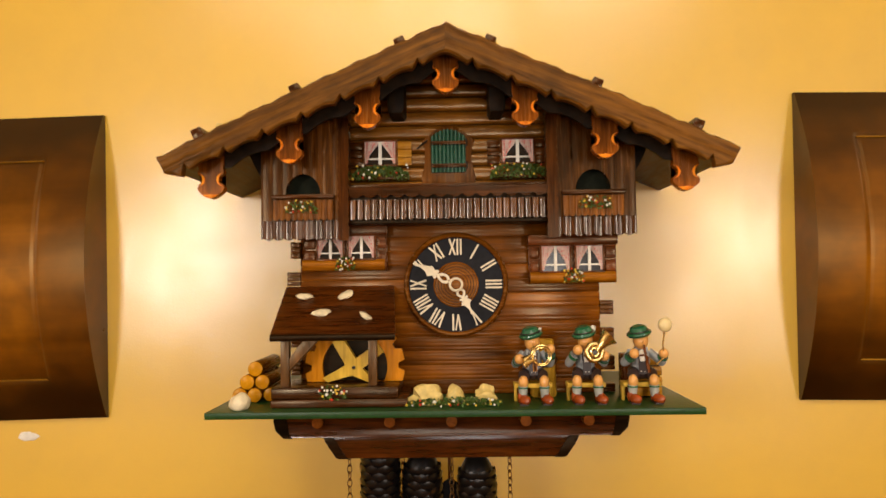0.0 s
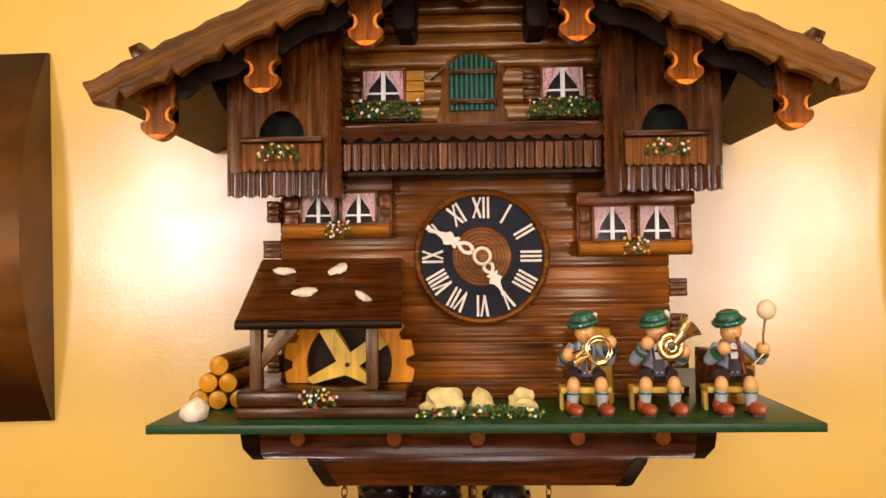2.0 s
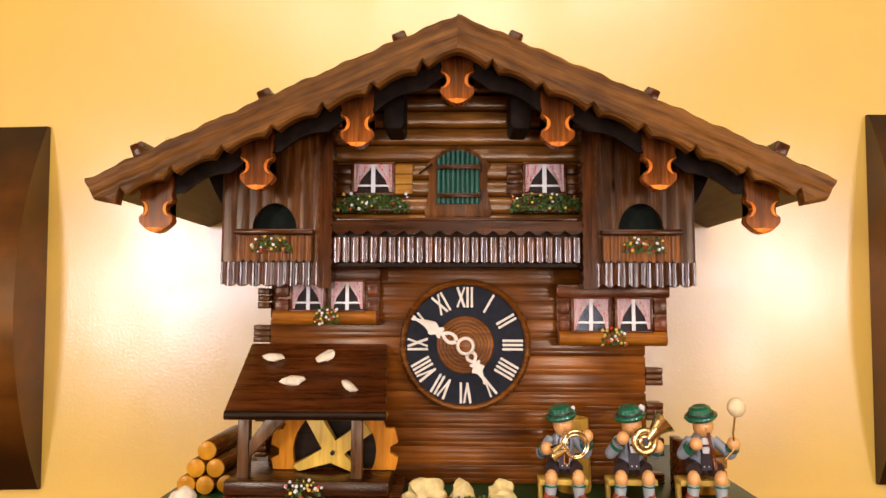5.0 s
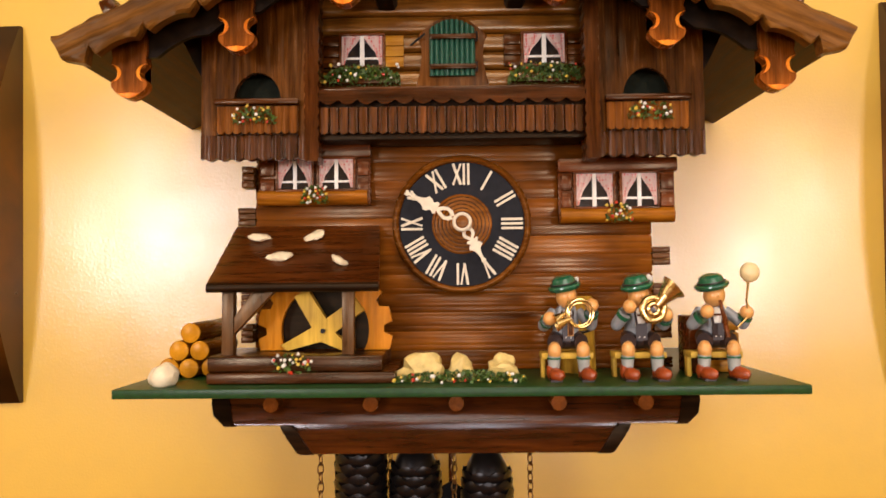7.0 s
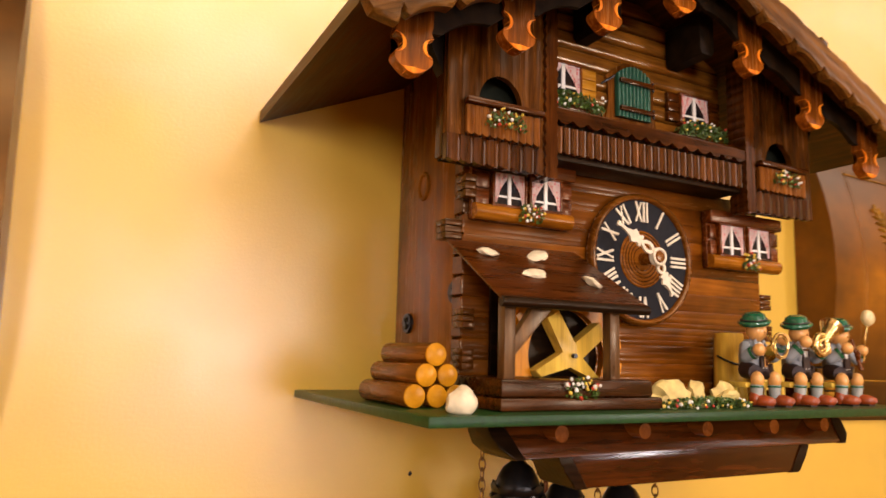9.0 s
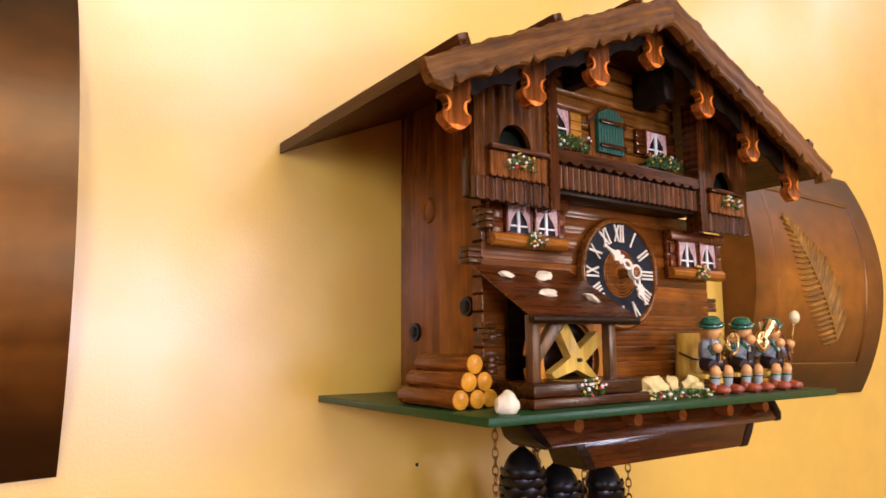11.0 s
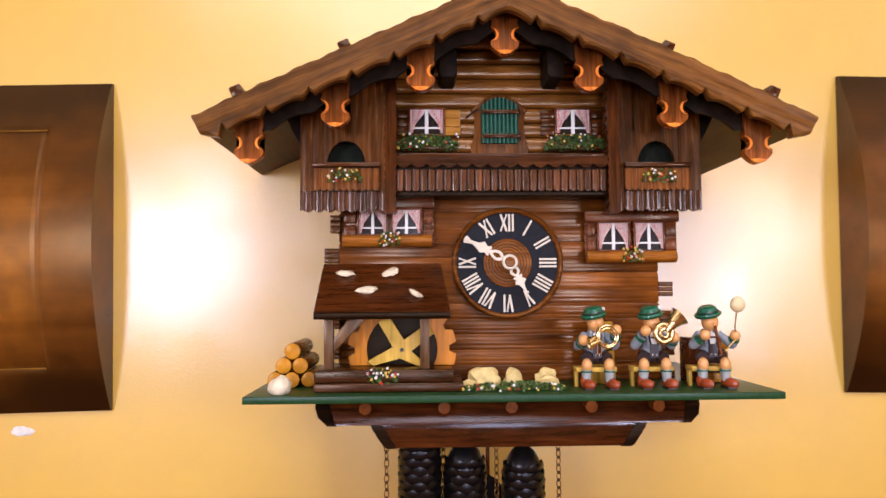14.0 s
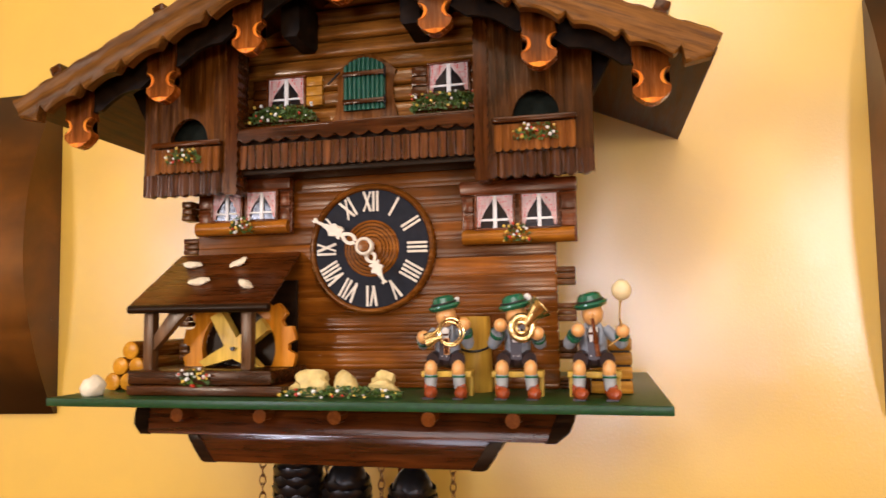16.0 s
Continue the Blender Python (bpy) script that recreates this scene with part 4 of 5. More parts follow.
for side in (-1, 1):
    bm = B()
    prism(bm, [(side * x, z) for x, z in ((0.1742, -0.0046), (0.1737, -0.0122), (0.1702, -0.0202), (0.1612, -0.0270), (0.1530, -0.0270), (0.1600, -0.0150), (0.1630, -0.0046))], 0.2080, 0.2496, bevel=0.0012)
    for v in bm.verts:
        if v.co.y < -0.23:
            v.co.y += 0.0150 * max(0.0, min(1.0, (v.co.z + 0.0255) / 0.020)) + 0.0033
    part("carved_end", bm, NEARBLACK, beam, "dark carved beam end")
    bm = B()
    prism(bm, [(side * x, z) for x, z in ((0.1242, -0.0272), (0.1217, -0.0332), (0.1182, -0.0352), (0.1122, -0.0470), (0.1092, -0.0484), (0.1000, -0.0484), (0.1060, -0.0400), (0.1130, -0.0310), (0.1140, -0.0272))], 0.2020, 0.2397, bevel=0.0012)
    part("carved_end", bm, NEARBLACK, beam, "dark carved board end")

# ---- water mill on the shelf ----
mill = new("water_mill")
mill.matrix_world = ROOT
tagged(mill, "small dark wooden mill house with water wheel on the shelf", "mill")
bm = B()
for side in (0,):
    p = [(-0.1755, 0.1735, 0.1195), (-0.0590, 0.1735, 0.1195), (-0.0520, 0.2465, 0.0735), (-0.1740, 0.2465, 0.0735)]
    n = Vector((0, -(0.1195 - 0.0735), -(0.2465 - 0.1735))).normalized() * 0.0055
    top = [bm.verts.new(V(*q)) for q in p]
    low = [bm.verts.new(V(*q) + n) for q in p]
    bm.faces.new(top), bm.faces.new(low)
    for i in range(4):
        bm.faces.new((top[i], top[(i + 1) % 4], low[(i + 1) % 4], low[i]))
    bevelled(bm, top + low, 0.0012)
roof = part("mill_roof", bm, NEARBLACK, mill, "dark lean-to roof with loose stones")
roof.data.materials[0] = wood("mill_roof_stain", (0.018, 0.0055, 0.0014), (0.060, 0.019, 0.0042), (0.115, 0.040, 0.0085), "x", rough=0.28, shine=0.42, mottle=0.6)
bm = B()
rod(bm, (-0.1735, 0.2462, 0.0700), (-0.0525, 0.2462, 0.0700), 0.0034, n=14)
part("eave_rail", bm, NEARBLACK, mill)
for i, (x, t, sx, sz) in enumerate(((-0.1515, 0.27, 0.0074, 0.0046), (-0.1085, 0.25, 0.0066, 0.0066), (-0.1290, 0.62, 0.0084, 0.0046), (-0.0835, 0.70, 0.0054, 0.0066))):
    d, z = 0.1735 + 0.073 * t, 0.1195 - 0.046 * t
    bm = B()
    blob(bm, (0, 0, 0), (sx * 1.15, sz * 1.2, 0.0026), 0.45, i + 2, 2)
    st = part("roof_stone", bm, CHALK, mill, "pale flat stone weighing down the mill roof")
    st.matrix_local = Matrix.Translation(V(x, d, z + 0.0018)) @ pose(0, 0, 0, 32, 0, (10, -35, -6, 70)[i])
for x in (-0.1615, -0.0755):
    part("post", box(B(), x - 0.0042, x + 0.0042, 0.2300, 0.2385, 0.0220, 0.0735, 0.0006), GREYWOOD, mill, "grey-brown square post")
bm = B()
prism(bm, [(-0.1572, 0.0367), (-0.1220, 0.0735), (-0.1390, 0.0735), (-0.1572, 0.0490)], 0.2310, 0.2375, bevel=0.0005)
part("brace", bm, GREYWOOD, mill, "slanting grey-brown brace")
for z0, z1, a, b, d in ((0.0025, 0.0108, -0.1738, -0.0410, 0.2478), (0.0109, 0.0222, -0.1732, -0.0500, 0.2474)):
    bm = B()
    box(bm, a, b, 0.1800, d, z0, z1, 0.0020)
    part("base_log", bm, MILLWOOD, mill, "rounded dark brown base log")
part("mill_back", box(B(), -0.1400, -0.0600, 0.1765, 0.1795, 0.0225, 0.0940, 0.0005), NEARBLACK, mill)
bouquet(mill, "tiny red and white flowers on the base log", -0.1255, -0.0985, 0.2450, 0.2500, 0.0100, 0.0240, 90, 26, 31)

WX, WZ = -0.0965, 0.0375


def wheel_ring(bm, r0, r1, d0, d1, teeth):
    n = teeth * 8
    rows = []
    for k in range(n):
        a = k * math.tau / n + 0.13
        out = r1 if (k % 8) < 5 else r1 - 0.0065
        rows.append([bm.verts.new(V(WX + r * math.cos(a), d, WZ + r * math.sin(a))) for r, d in ((r0, d0), (r0, d1), (out, d1), (out, d0))])
    for a, b in zip(rows, rows[1:] + rows[:1]):
        for i in range(4):
            bm.faces.new((a[i], b[i], b[(i + 1) % 4], a[(i + 1) % 4]))


bm = B()
wheel_ring(bm, 0.0330, 0.0505, 0.2060, 0.2120, 14)
for v in bm.verts[:]:
    v.co.z = max(v.co.z, 0.0228)
ring = part("wheel_rim", bm, WHEELWOOD, mill, "orange plywood wheel rim with square teeth")
bm = B()
lathe(bm, (WX, 0, WZ), [(0.0340, 0.2005), (0.0340, 0.2030), (0.001, 0.2030)], 40, axis="d")
for v in bm.verts[:]:
    v.co.z = max(v.co.z, 0.0228)
part("wheel_disc", bm, NEARBLACK, mill, "black-brown disc behind the spokes")
# four flat spokes cut from one pale board
ARMS, HW = (36, 121, 208, 304), 0.0058
outline = []
for ang, nxt in zip(ARMS, ARMS[1:] + ARMS[:1]):
    a, turn = radians(ang), radians((nxt - ang) % 360)
    u, w = Vector((math.cos(a), math.sin(a))), Vector((-math.sin(a), math.cos(a)))
    for r, off in ((0.0330, -HW), (0.0330, HW), (HW / math.tan(turn / 2), HW)):
        outline.append(tuple(Vector((WX, WZ)) + u * r + w * off))
outline = [(x, max(z, 0.0226)) for x, z in outline]
part("spokes", prism(B(), outline, 0.2095, 0.2190, bevel=0.0004), PALEWOOD, mill, "pale wooden wheel spokes")
bm = B()
rod(bm, (WX, 0.2150, WZ), (WX, 0.2222, WZ), 0.0017, n=14)
part("axle", bm, IRON, mill, "small black axle pin")

# ---- log pile, each log by itself ----
R = 0.0076
for i, (x, z) in enumerate(((-0.2142, R), (-0.1989, R), (-0.1836, R), (-0.2066, R + 0.0131), (-0.1912, R + 0.0131), (-0.1989, R + 0.0262))):
    bm = B()
    ln = (0.080, 0.078, 0.070, 0.079, 0.072, 0.076)[i]
    rr = R * (0.99, 0.96, 0.95, 0.98, 0.97, 1.0)[i]
    rod(bm, (0, -ln, 0), (0, 0, 0), rr, rr, 24)
    for f in [f for f in bm.faces if len(f.verts) > 4]:
        bmesh.ops.bevel(bm, geom=list(f.edges), offset=0.0012, segments=2, profile=0.5, affect="EDGES")
    for f in bm.faces:
        f.material_index = 1 if abs(f.calc_center_median().y) < 0.0016 else 0
    for v in bm.verts:
        v.co += Vector((0, 0, 0.0004 * noise.noise(v.co * 90)))
    ob = link("firewood_log", bm, [BARK, LOGEND])
    ob.matrix_world = ROOT @ Matrix.Translation(V(x, 0.2120 + (0, 0.001, -0.003, 0.0005, 0, -0.002)[i], z + 0.0022))
    tagged(ob, "short round honey-coloured wooden log stacked on the green shelf", "log", "log pile on the shelf")

# ---- loose stones ----
def stone(x, d, z, radii, material, seed, label, rough=0.45):
    bm = B()
    blob(bm, (0, 0, 0), radii, rough, seed, 3)
    for v in bm.verts:
        v.co.z = max(v.co.z, -radii[2] * 0.62)
    ob = link("stone", bm, material)
    ob.matrix_world = ROOT @ Matrix.Translation(V(x, d, z + radii[2] * 0.62))
    return tagged(ob, label, "stone")


stone(-0.2020, 0.2500, 0.0022, (0.0095, 0.0085, 0.0098), CHALK, 4, "white rounded pebble in front of the log pile", 0.25)
for x, rx, rz, seed in ((-0.0235, 0.0160, 0.0112, 6), (0.0045, 0.0095, 0.0105, 7), (0.0350, 0.0110, 0.0108, 9)):
    stone(x, 0.2340, 0.0022, (rx, 0.0085, rz), STONE, seed, "pale yellow stone in the flower bed on the shelf", 0.55)
bed = tagged(link("flower_bed", flowers(B(), -0.0420, 0.0500, 0.2360, 0.2480, 0.0030, 0.0105, 620, 26, 41), BLOOM), "low bed of green moss dotted with tiny flowers", "flower bed", kind="stuff")
bed.matrix_world = ROOT

# ---- painted wooden musician figurines: one plain mesh each ----
FIG = [SKIN, HATGREEN, JACKET, TROUSER, SHOE, SOCK, BRASS, WHITE, REDWOOD, BUTTON]


def figurine(kind):
    bm = B()
    # bench plank, boots, legs
    for s in (-1, 1):
        blob(bm, (s * 0.0118 + 0.0018, 0.0105, 0.0044), (0.0054, 0.0096, 0.0052), 0.1, 1, 2, 4, Matrix.Rotation(radians(16), 3, "Z"))
        box(bm, s * 0.0118 - 0.0036, s * 0.0118 + 0.0050, 0.0002, 0.0170, 0.0, 0.0014, 0, 3)
        blob(bm, (s * 0.0122, 0.0045, 0.0060), (0.0050, 0.0052, 0.0072), 0.05, 2, 2, 4)
        rod(bm, (s * 0.0115, 0.0050, 0.0060), (s * 0.0110, 0.0055, 0.0170), 0.0040, 0.0050, 14, 5)
        ringed(bm, (s * 0.0111, 0.0054, 0.0155), 0.0048, 0.0008, 16, 6, 1, Matrix.Identity(3).to_quaternion())
        blob(bm, (s * 0.0108, 0.0060, 0.0210), (0.0052, 0.0054, 0.0066), 0, 0, 2, 0)
        rod(bm, (s * 0.0100, 0.0040, 0.0265), (s * 0.0050, -0.0080, 0.0285), 0.0060, 0.0075, 14, 3)
    blob(bm, (0, -0.0060, 0.0275), (0.0120, 0.0090, 0.0070), 0, 0, 2, 3)
    # trunk, shirt, neckwear
    lathe(bm, (0, -0.0065, 0.0280), [(0.0092, 0), (0.0100, 0.004), (0.0102, 0.012), (0.0090, 0.0205), (0.0050, 0.0245)], 20, 2)
    blob(bm, (0, 0.0020, 0.0420), (0.0052, 0.0032, 0.0090), 0, 0, 2, 7)
    box(bm, -0.0042, 0.0042, 0.0036, 0.0054, 0.0275, 0.0395, 0, 3)
    for a in (-0.0034, 0.0034):
        rod(bm, (a, 0.0050, 0.0390), (a * 1.3, 0.0026, 0.0490), 0.0009, 0.0009, 8, 3)
        blob(bm, (a * 0.55, 0.0056, 0.0300), (0.0006, 0.0004, 0.0006), 0, 0, 1, 7)
    rod(bm, (-0.0032, 0.0054, 0.0455), (0.0032, 0.0054, 0.0455), 0.0008, 0.0008, 8, 8)
    for a in (-1, 1):
        blob(bm, (a * 0.0052, 0.0012, 0.0440), (0.0026, 0.0026, 0.0090), 0, 0, 2, 2)
    blob(bm, (0, 0.0068, 0.0585), (0.0014, 0.0018, 0.0015), 0, 0, 1, 0)
    # head and hat
    blob(bm, (0, -0.0010, 0.0592), (0.0080, 0.0080, 0.0086), 0, 0, 3, 0)
    seen = set(bm.verts)
    lathe(bm, (0, 0, 0), [(0.0040, -0.0004), (0.0112, 0.0000), (0.0130, 0.0022), (0.0127, 0.0036), (0.0104, 0.0042), (0.0094, 0.0060), (0.0084, 0.0088), (0.0060, 0.0102), (0.0022, 0.0096)], 28, 1)
    ringed(bm, (0, 0, 0.0048), 0.0099, 0.0008, 28, 6, 3, Matrix.Identity(3).to_quaternion())
    hat = Matrix.Translation(V(-0.0008, -0.0022, 0.0640)) @ pose(0, 0, 0, 6, -11, 0)
    for v in bm.verts:
        if v not in seen:
            v.co = hat @ v.co
    if kind != "drum":
        k = 1.0 if kind == "tuba" else 0.6
        blob(bm, (0.0085, -0.0030, 0.0715), (0.0034 * k, 0.0026 * k, 0.0036 * k), 0.3, 5, 1, 7)
    # arms
    if kind == "horn":
        ends = ((-0.0150, 0.0120, 0.0440), (0.0170, 0.0110, 0.0530))
    elif kind == "tuba":
        ends = ((-0.0105, 0.0120, 0.0520), (0.0170, 0.0110, 0.0460))
    else:
        ends = ((-0.0105, 0.0120, 0.0480), (0.0215, 0.0060, 0.0470))
    for s, (hx, hd, hz) in zip((-1, 1), ends):
        elbow = (s * 0.0180 if kind != "drum" or s < 0 else 0.0205, 0.0010, min(hz, 0.0440) - 0.0055)
        rod(bm, (s * 0.0095, -0.0050, 0.0480), elbow, 0.0040, 0.0042, 14, 2)
        blob(bm, elbow, (0.0043, 0.0043, 0.0043), 0, 0, 2, 2)
        mid = [e + (h - e) * 0.62 for e, h in zip(elbow, (hx, hd, hz))]
        rod(bm, elbow, mid, 0.0046, 0.0050, 14, 2)
        rod(bm, [e + (h - e) * 0.45 for e, h in zip(elbow, (hx, hd, hz))], mid, 0.0053, 0.0055, 14, 1)
        blob(bm, (hx, hd, hz), (0.0051, 0.0051, 0.0051), 0, 0, 2, 0)
    if kind == "horn":
        ringed(bm, (0.0075, 0.0150, 0.0475), 0.0098, 0.0009, 36, 8, 6)
        ringed(bm, (0.0070, 0.0160, 0.0470), 0.0078, 0.0007, 32, 8, 6)
        rod(bm, (0.0000, 0.0165, 0.0440), (-0.0110, 0.0180, 0.0400), 0.0012, 0.0050, 18, 6, caps=False)
        rod(bm, (0.0, 0.0090, 0.0560), (-0.0040, 0.0160, 0.0480), 0.0008, 0.0010, 8, 6)
        rod(bm, (-0.0040, 0.0160, 0.0480), (-0.0115, 0.0180, 0.0430), 0.0012, 0.0042, 16, 6)
        box(bm, -0.0005, 0.0040, 0.0045, 0.0062, 0.0310, 0.0430, 0.0006, 8)
    elif kind == "tuba":
        ringed(bm, (0.0060, 0.0150, 0.0500), 0.0080, 0.0026, 32, 10, 6)
        ringed(bm, (0.0060, 0.0165, 0.0500), 0.0038, 0.0014, 24, 8, 6)
        lathe_at = [(0.0090, 0.0150, 0.0520), (0.0150, 0.0150, 0.0590), (0.0190, 0.0150, 0.0630), (0.0218, 0.0150, 0.0655)]
        for (a, b), (r0, r1) in zip(zip(lathe_at, lathe_at[1:]), ((0.0034, 0.0052), (0.0052, 0.0076), (0.0076, 0.0100))):
            rod(bm, a, b, r0, r1, 24, 6, caps=False)
        rod(bm, lathe_at[2], (0.0202, 0.0150, 0.0641), 0.0074, 0.0080, 24, 6)
    else:
        rod(bm, (0.0, 0.0100, 0.0560), (0.0035, 0.0150, 0.0300), 0.0012, 0.0020, 10, 8)
        blob(bm, (0.0018, 0.0140, 0.0420), (0.0024, 0.0024, 0.0050), 0, 0, 1, 8)
        for a, b in (((0.0215, 0.0080, 0.0440), (0.0195, 0.0105, 0.0560)), ((0.0195, 0.0105, 0.0560), (0.0205, 0.0125, 0.0690)), ((0.0215, 0.0080, 0.0440), (0.0110, 0.0130, 0.0370))):
            rod(bm, a, b, 0.0008, 0.0008, 8, 6)
        blob(bm, (0.0215, 0.0130, 0.0752), (0.0072, 0.0050, 0.0072), 0, 0, 3, 9)
    bmesh.ops.scale(bm, vec=(0.94, 1.0, 1.0), verts=bm.verts)
    return bm


for x, kind, word in ((0.0815, "horn", "brass horn"), (0.1338, "tuba", "brass tuba"), (0.1880, "drum", "pipe and drumstick")):
    ob = link("musician_figurine", figurine(kind), FIG)
    ob.matrix_world = ROOT @ Matrix.Translation(V(x, 0.2290, 0.0022))
    tagged(ob, "painted wooden musician figurine in green hat with " + word, "figurine", "musicians on the shelf")
    seat = new("bench")
    seat.matrix_world = ROOT @ Matrix.Translation(V(x, 0.2290, 0.0022))
    part("plank", box(B(), -0.0185, 0.0185, -0.0160, 0.0020, 0.0145, 0.0188, 0.0006), PALEWOOD, seat)
    for a in (-0.0165, 0.0165):
        part("leg", box(B(), a - 0.0015, a + 0.0015, -0.0150, -0.0080, 0.0, 0.0143, 0.0004), PALEWOOD, seat)
    tagged(seat, "pale wooden bench plank under a painted figurine", "bench", "benches on the shelf")

# barrel with a carrying cord, and a slatted crate
barrel = new("barrel")
barrel.matrix_world = ROOT @ Matrix.Translation(V(0.0962, 0.1880, 0.0022))
tagged(barrel, "tall light wooden tub with a dark cord against the log wall", "barrel")
part("tub", lathe(B(), (0, 0, 0), [(0.0130, 0.0), (0.0138, 0.003), (0.0130, 0.030), (0.0119, 0.0572), (0.0112, 0.0585), (0.0102, 0.0582), (0.0100, 0.0540), (0.0, 0.0535)], 32), TUBWOOD, barrel)
bm = B()
pts = [(0.0145 * math.cos(a), 0.0145 * math.sin(a), 0.0390 - 0.0075 * math.sin(a)) for a in [math.pi * (k / 14) for k in range(15)]]
for a, b in zip(pts, pts[1:]):
    rod(bm, a, b, 0.0009, n=8)
part("cord", bm, IRON, barrel, "dark sagging cord")
crate = new("crate")
crate.matrix_world = ROOT @ Matrix.Translation(V(0.1765, 0.1800, 0.0022))
tagged(crate, "small slatted light brown wooden crate with a dark red corner post", "crate")
part("core", box(B(), 0.0090, 0.0370, 0.0010, 0.0210, 0.0005, 0.0400, 0.0004), NEARBLACK, crate)
part("corner_post", box(B(), 0.0, 0.0080, 0.0, 0.0255, 0.0, 0.0430, 0.0012), REDWOOD, crate, "dark red-brown corner post")
for i in range(4):
    z = 0.0008 + i * 0.0104
    part("slat", box(B(), 0.0085, 0.0385, -0.0005, 0.0240, z, z + 0.0088, 0.0008), TANWOOD, crate)

# ---- weights, chains, pendulum ----
def pine_cone():
    bm = B()
    H, Rm = 0.170, 0.0222
    shape = lambda t: Rm * (1 - max(0.0, 1 - t / 0.23) ** 2.2) ** 0.52 * (1.0 if t < 0.45 else 1 - 0.75 * ((t - 0.45) / 0.55) ** 2)
    lathe(bm, (0, 0, 0), [(max(0.003, shape(t / 24) * 0.93), -H * t / 24) for t in range(25)], 24)
    rows = 22
    for r in range(3, rows):
        t = r / rows
        rad = shape(t)
        n = 9
        for k in range(n):
            a = (k + 0.5 * (r % 2)) * math.tau / n
            turn = Euler((0, 0, -a + math.pi / 2)).to_matrix() @ Euler((radians(24), 0, 0)).to_matrix()
            c = (rad * math.sin(a) * 0.95, rad * math.cos(a) * 0.95, -H * t)
            q = Matrix.Rotation(math.atan2(-math.cos(a), math.sin(a)), 3, "Z") @ Matrix.Rotation(radians(9), 3, "Y")
            blob(bm, c, (0.0016, rad * 0.40 + 0.0006, 0.0056), 0.15, r + k, 1, 0, q)
    return bm


cone_mesh = None
for x, z in ((-0.0810, -0.0450), (-0.0340, -0.0625), (0.0270, -0.0680)):
    cone = new("clock_weight")
    cone.matrix_world = ROOT @ Matrix.Translation(V(x, 0.1280, z))
    tagged(cone, "black cast-iron pine cone weight hanging under the clock", "weight", "pine cone weights")
    if cone_mesh is None:
        first = part("cone", pine_cone(), IRON, cone)
        cone_mesh = first.data
        hook = part("hook", ringed(B(), (0, 0, 0.0035), 0.0035, 0.0009, 20, 8), CHAIN, cone, "dull brass hook ring")
        hook_mesh = hook.data
    else:
        for nm, me in (("cone", cone_mesh), ("hook", hook_mesh)):
            o = new(nm, me)
            o.parent = cone
link_mesh = None
for x, d, top, low in ((-0.1155, 0.130, -0.0040, -0.26), (-0.0810, 0.128, -0.0040, -0.0480), (-0.0340, 0.128, -0.0040, -0.0630), (-0.0560, 0.122, -0.0040, -0.26), (-0.0010, 0.130, -0.0040, -0.26), (0.0270, 0.128, -0.0040, -0.0640), (0.0640, 0.130, -0.0040, -0.26)):
    bm = B()
    z, k = top, 0
    while z > low:
        q = Euler((radians(90), 0, radians(90 * (k % 2) + 35))).to_quaternion()
        ringed(bm, (0, 0, z - 0.0045), 0.0027, 0.00062, 14, 6, 0, q, 1.75)
        z -= 0.0078
        k += 1
    ob = link("weight_chain", bm, CHAIN)
    ob.matrix_world = ROOT @ Matrix.Translation(V(x, d, 0))
    tagged(ob, "thin dull brass link chain hanging under the clock", "chain", "weight chains")
pendulum = new("pendulum")
pendulum.matrix_world = ROOT @ Matrix.Translation(V(-0.004, 0.060, 0))
tagged(pendulum, "dark wooden pendulum rod with leaf bob behind the weights", "pendulum")
part("pendulum_rod", box(B(), -0.0022, 0.0022, -0.001, 0.001, -0.200, -0.0045, 0.0004), REDWOOD, pendulum)
leaf = [(0.0, -0.116), (0.010, -0.122), (0.018, -0.134), (0.022, -0.150), (0.018, -0.168), (0.008, -0.184), (0.0, -0.192)]
part("leaf_bob", prism(B(), leaf + [(-x, z) for x, z in leaf[-2:0:-1]], 0.0012, 0.0050, bevel=0.001), BLACK, pendulum, "black-brown carved leaf bob")


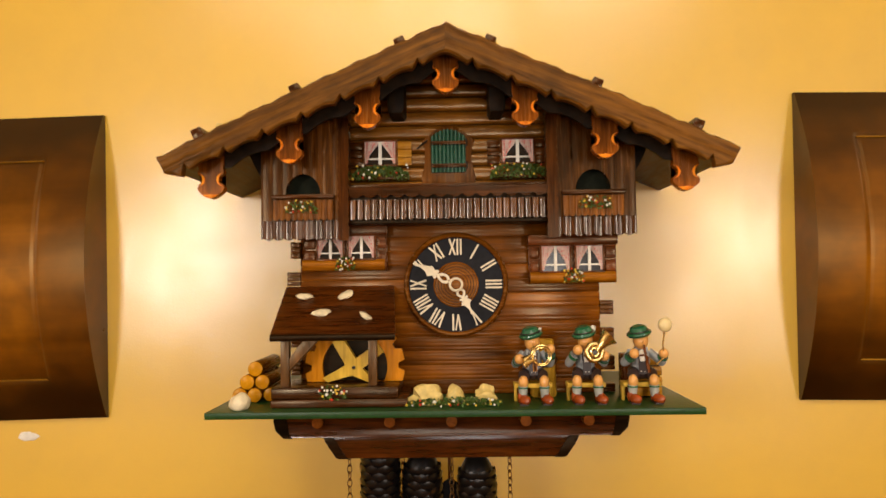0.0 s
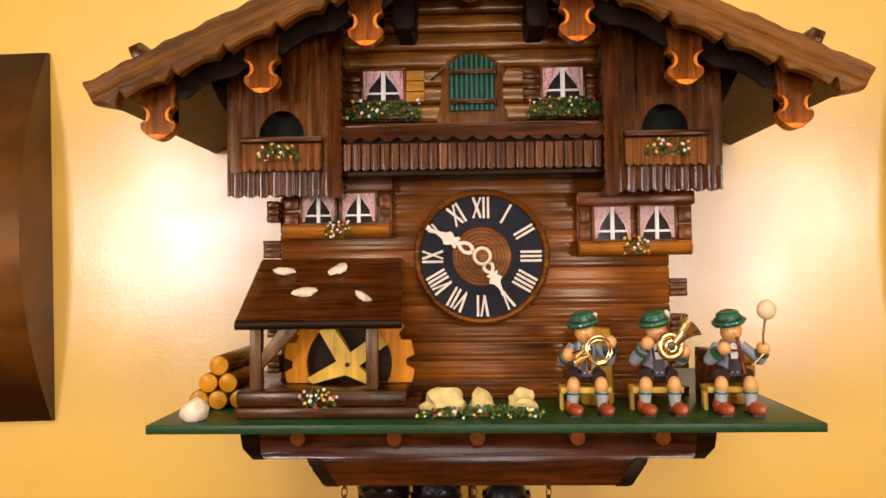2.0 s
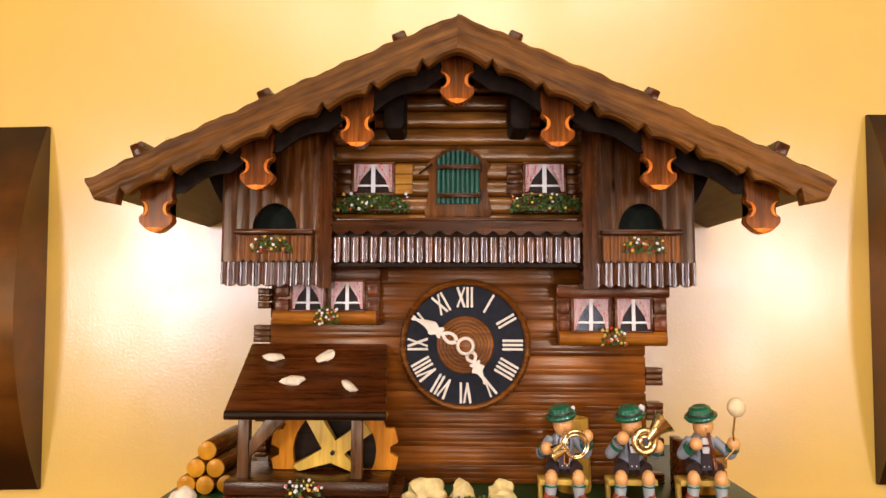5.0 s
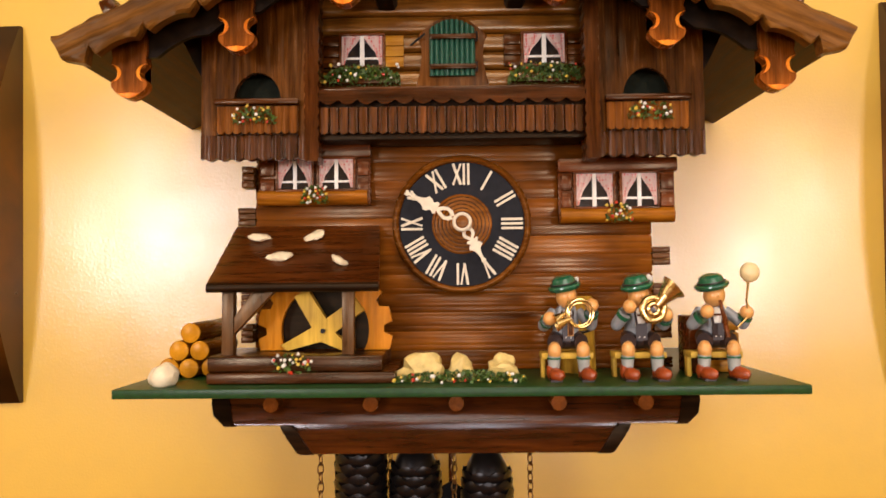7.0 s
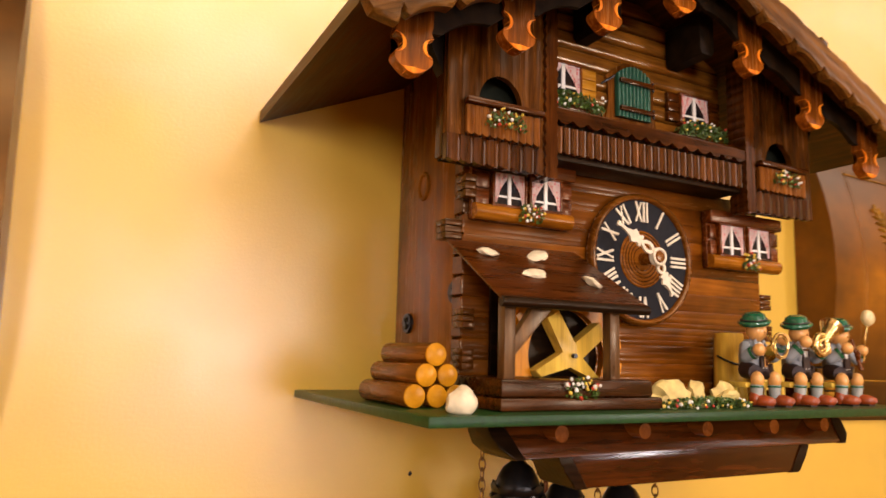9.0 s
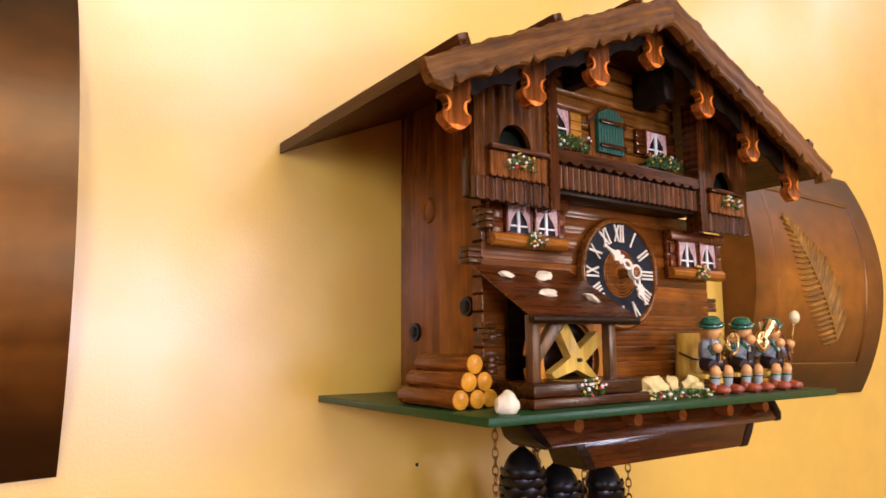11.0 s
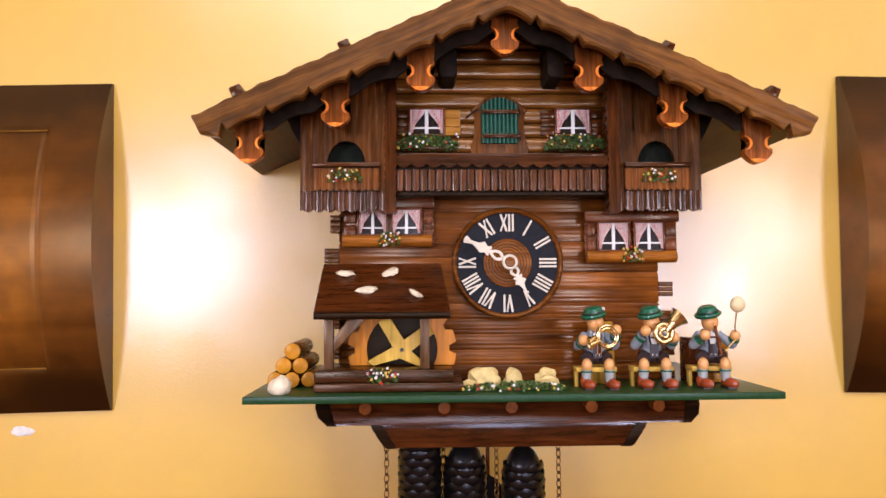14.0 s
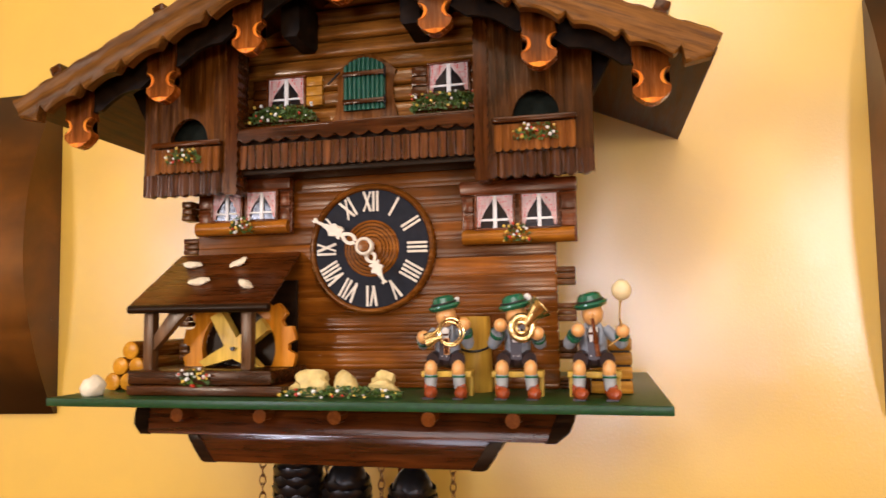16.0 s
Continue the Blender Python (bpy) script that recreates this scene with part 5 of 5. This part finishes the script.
# ---- bow-fronted plaques on the wall ----
def plaque(name, x0, x1, zc, tilt, pivot_x, fern, label):
    """A bow-fronted board: a bent face over straight cheeks, with a sunk panel and a carved border."""
    H, SAG = 0.400, 0.058
    face = lambda z: 0.006 + (SAG - 0.006) * (1 - (2 * z / H) ** 2)
    xs = frange(x0, x1, 0.0022)
    zs = frange(-H / 2, H / 2, 0.0040)
    px0, px1, pz0, pz1 = x0 + 0.064, x1 - 0.064, -0.146, 0.136

    def relief(x, z):
        inside = min(x - px0, px1 - x, z - pz0, pz1 - z)
        groove = -0.0022 * math.exp(-(inside / 0.0022) ** 2)
        sunk = -0.0016 if inside > 0 else 0.0
        worn = 0.0005 * noise.noise(Vector((x * 9, z * 14, 2.0)))
        return groove + sunk + worn

    bm = B()
    grid = [[bm.verts.new(V(x, face(z) + relief(x, z), z)) for z in zs] for x in xs]
    for a, b in zip(grid, grid[1:]):
        for i in range(len(zs) - 1):
            bm.faces.new((a[i], b[i], b[i + 1], a[i + 1]))
    for row in (grid[0], grid[-1]):
        back = [bm.verts.new(V(v.co.x, 0.0005, v.co.z)) for v in row]
        for i in range(len(zs) - 1):
            bm.faces.new((row[i], row[i + 1], back[i + 1], back[i]))
    root = new(name)
    root.matrix_world = Matrix.Translation((pivot_x, WY, 1.5 + zc)) @ pose(0, 0, 0, 0, tilt, 0)
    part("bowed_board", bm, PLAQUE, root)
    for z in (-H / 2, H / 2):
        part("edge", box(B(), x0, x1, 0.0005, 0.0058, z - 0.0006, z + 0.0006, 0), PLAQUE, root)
    for z in (pz0, pz1):
        bm = B()
        vs = frange(px0, px1, 0.02)
        for a, b in zip(vs, vs[1:]):
            rod(bm, (a, face(z) - 0.0006, z), (b, face(z) - 0.0006, z), 0.0011, n=8)
        part("border_bead", bm, FERN, root, "thin worn border line")
    if fern:
        tip, foot = Vector((0.105, 0.090)), Vector((0.262, -0.110))
        axis = (foot - tip).normalized()
        side = Vector((-axis.y, axis.x))
        length = (foot - tip).length
        stalk = B()
        steps = 24
        pts = [tip + axis * length * i / steps for i in range(steps + 1)]
        for a, b in zip(pts, pts[1:]):
            rod(stalk, (x0 + a.x, face(a.y) - 0.0006, a.y), (x0 + b.x, face(b.y) - 0.0006, b.y), 0.0022, n=8)
        part("fern_stalk", stalk, FERN, root, "carved fern stalk")
        n = 25
        for s in (-1, 1):
            for i in range(n):
                t = (i + 0.6) / n
                p = tip + axis * length * t
                reach = 0.055 * min(1.0, t * 1.7 + 0.10) * (1.0 if t < 0.8 else 1.0 - (t - 0.8) * 1.2)
                way = (side * s * 0.93 - axis * 0.35).normalized()
                bm = B()
                m = 7
                rows = []
                for k in range(m + 1):
                    u = k / m
                    q = p + way * reach * u - axis * 0.006 * u * u
                    hw = 0.0046 * math.sin(math.pi * min(1, 0.18 + 0.80 * u)) ** 0.8
                    base = face(q.y) - 0.0018
                    rows.append([bm.verts.new(V(x0 + q.x + axis.x * e * hw, base + h, q.y + axis.y * e * hw)) for e, h in ((-1, 0.0), (-0.5, 0.0026), (0.0, 0.0034), (0.5, 0.0026), (1, 0.0))])
                for a, b in zip(rows, rows[1:]):
                    for k in range(4):
                        bm.faces.new((a[k], a[k + 1], b[k + 1], b[k]))
                bm.faces.new(rows[0]), bm.faces.new(rows[-1])
                part("leaflet", bm, FERN, root)
    return tagged(root, label, "wall plaque")


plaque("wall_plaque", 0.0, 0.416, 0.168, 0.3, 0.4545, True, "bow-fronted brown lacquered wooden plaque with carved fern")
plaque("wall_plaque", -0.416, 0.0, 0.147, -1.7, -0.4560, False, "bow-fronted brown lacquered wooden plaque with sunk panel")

# small worn paint mark on the wall
bm = B()
blob(bm, (0, 0, 0), (0.0105, 0.0010, 0.0065), 0.6, 8, 3)
mark = link("wall_patch", bm, WHITE)
mark.matrix_world = Matrix.Translation((-0.557, WY - 0.0006, 1.421))
tagged(mark, "small white worn sticker on the yellow wall", "sticker")
bm = B()
blob(bm, (0, 0, 0), (0.0022, 0.0010, 0.0022), 0.2, 2, 1)
nail = link("nail", bm, IRON)
nail.matrix_world = Matrix.Translation((-0.112, WY - 0.0004, 1.424))
tagged(nail, "small dark nail in the yellow wall", "nail")
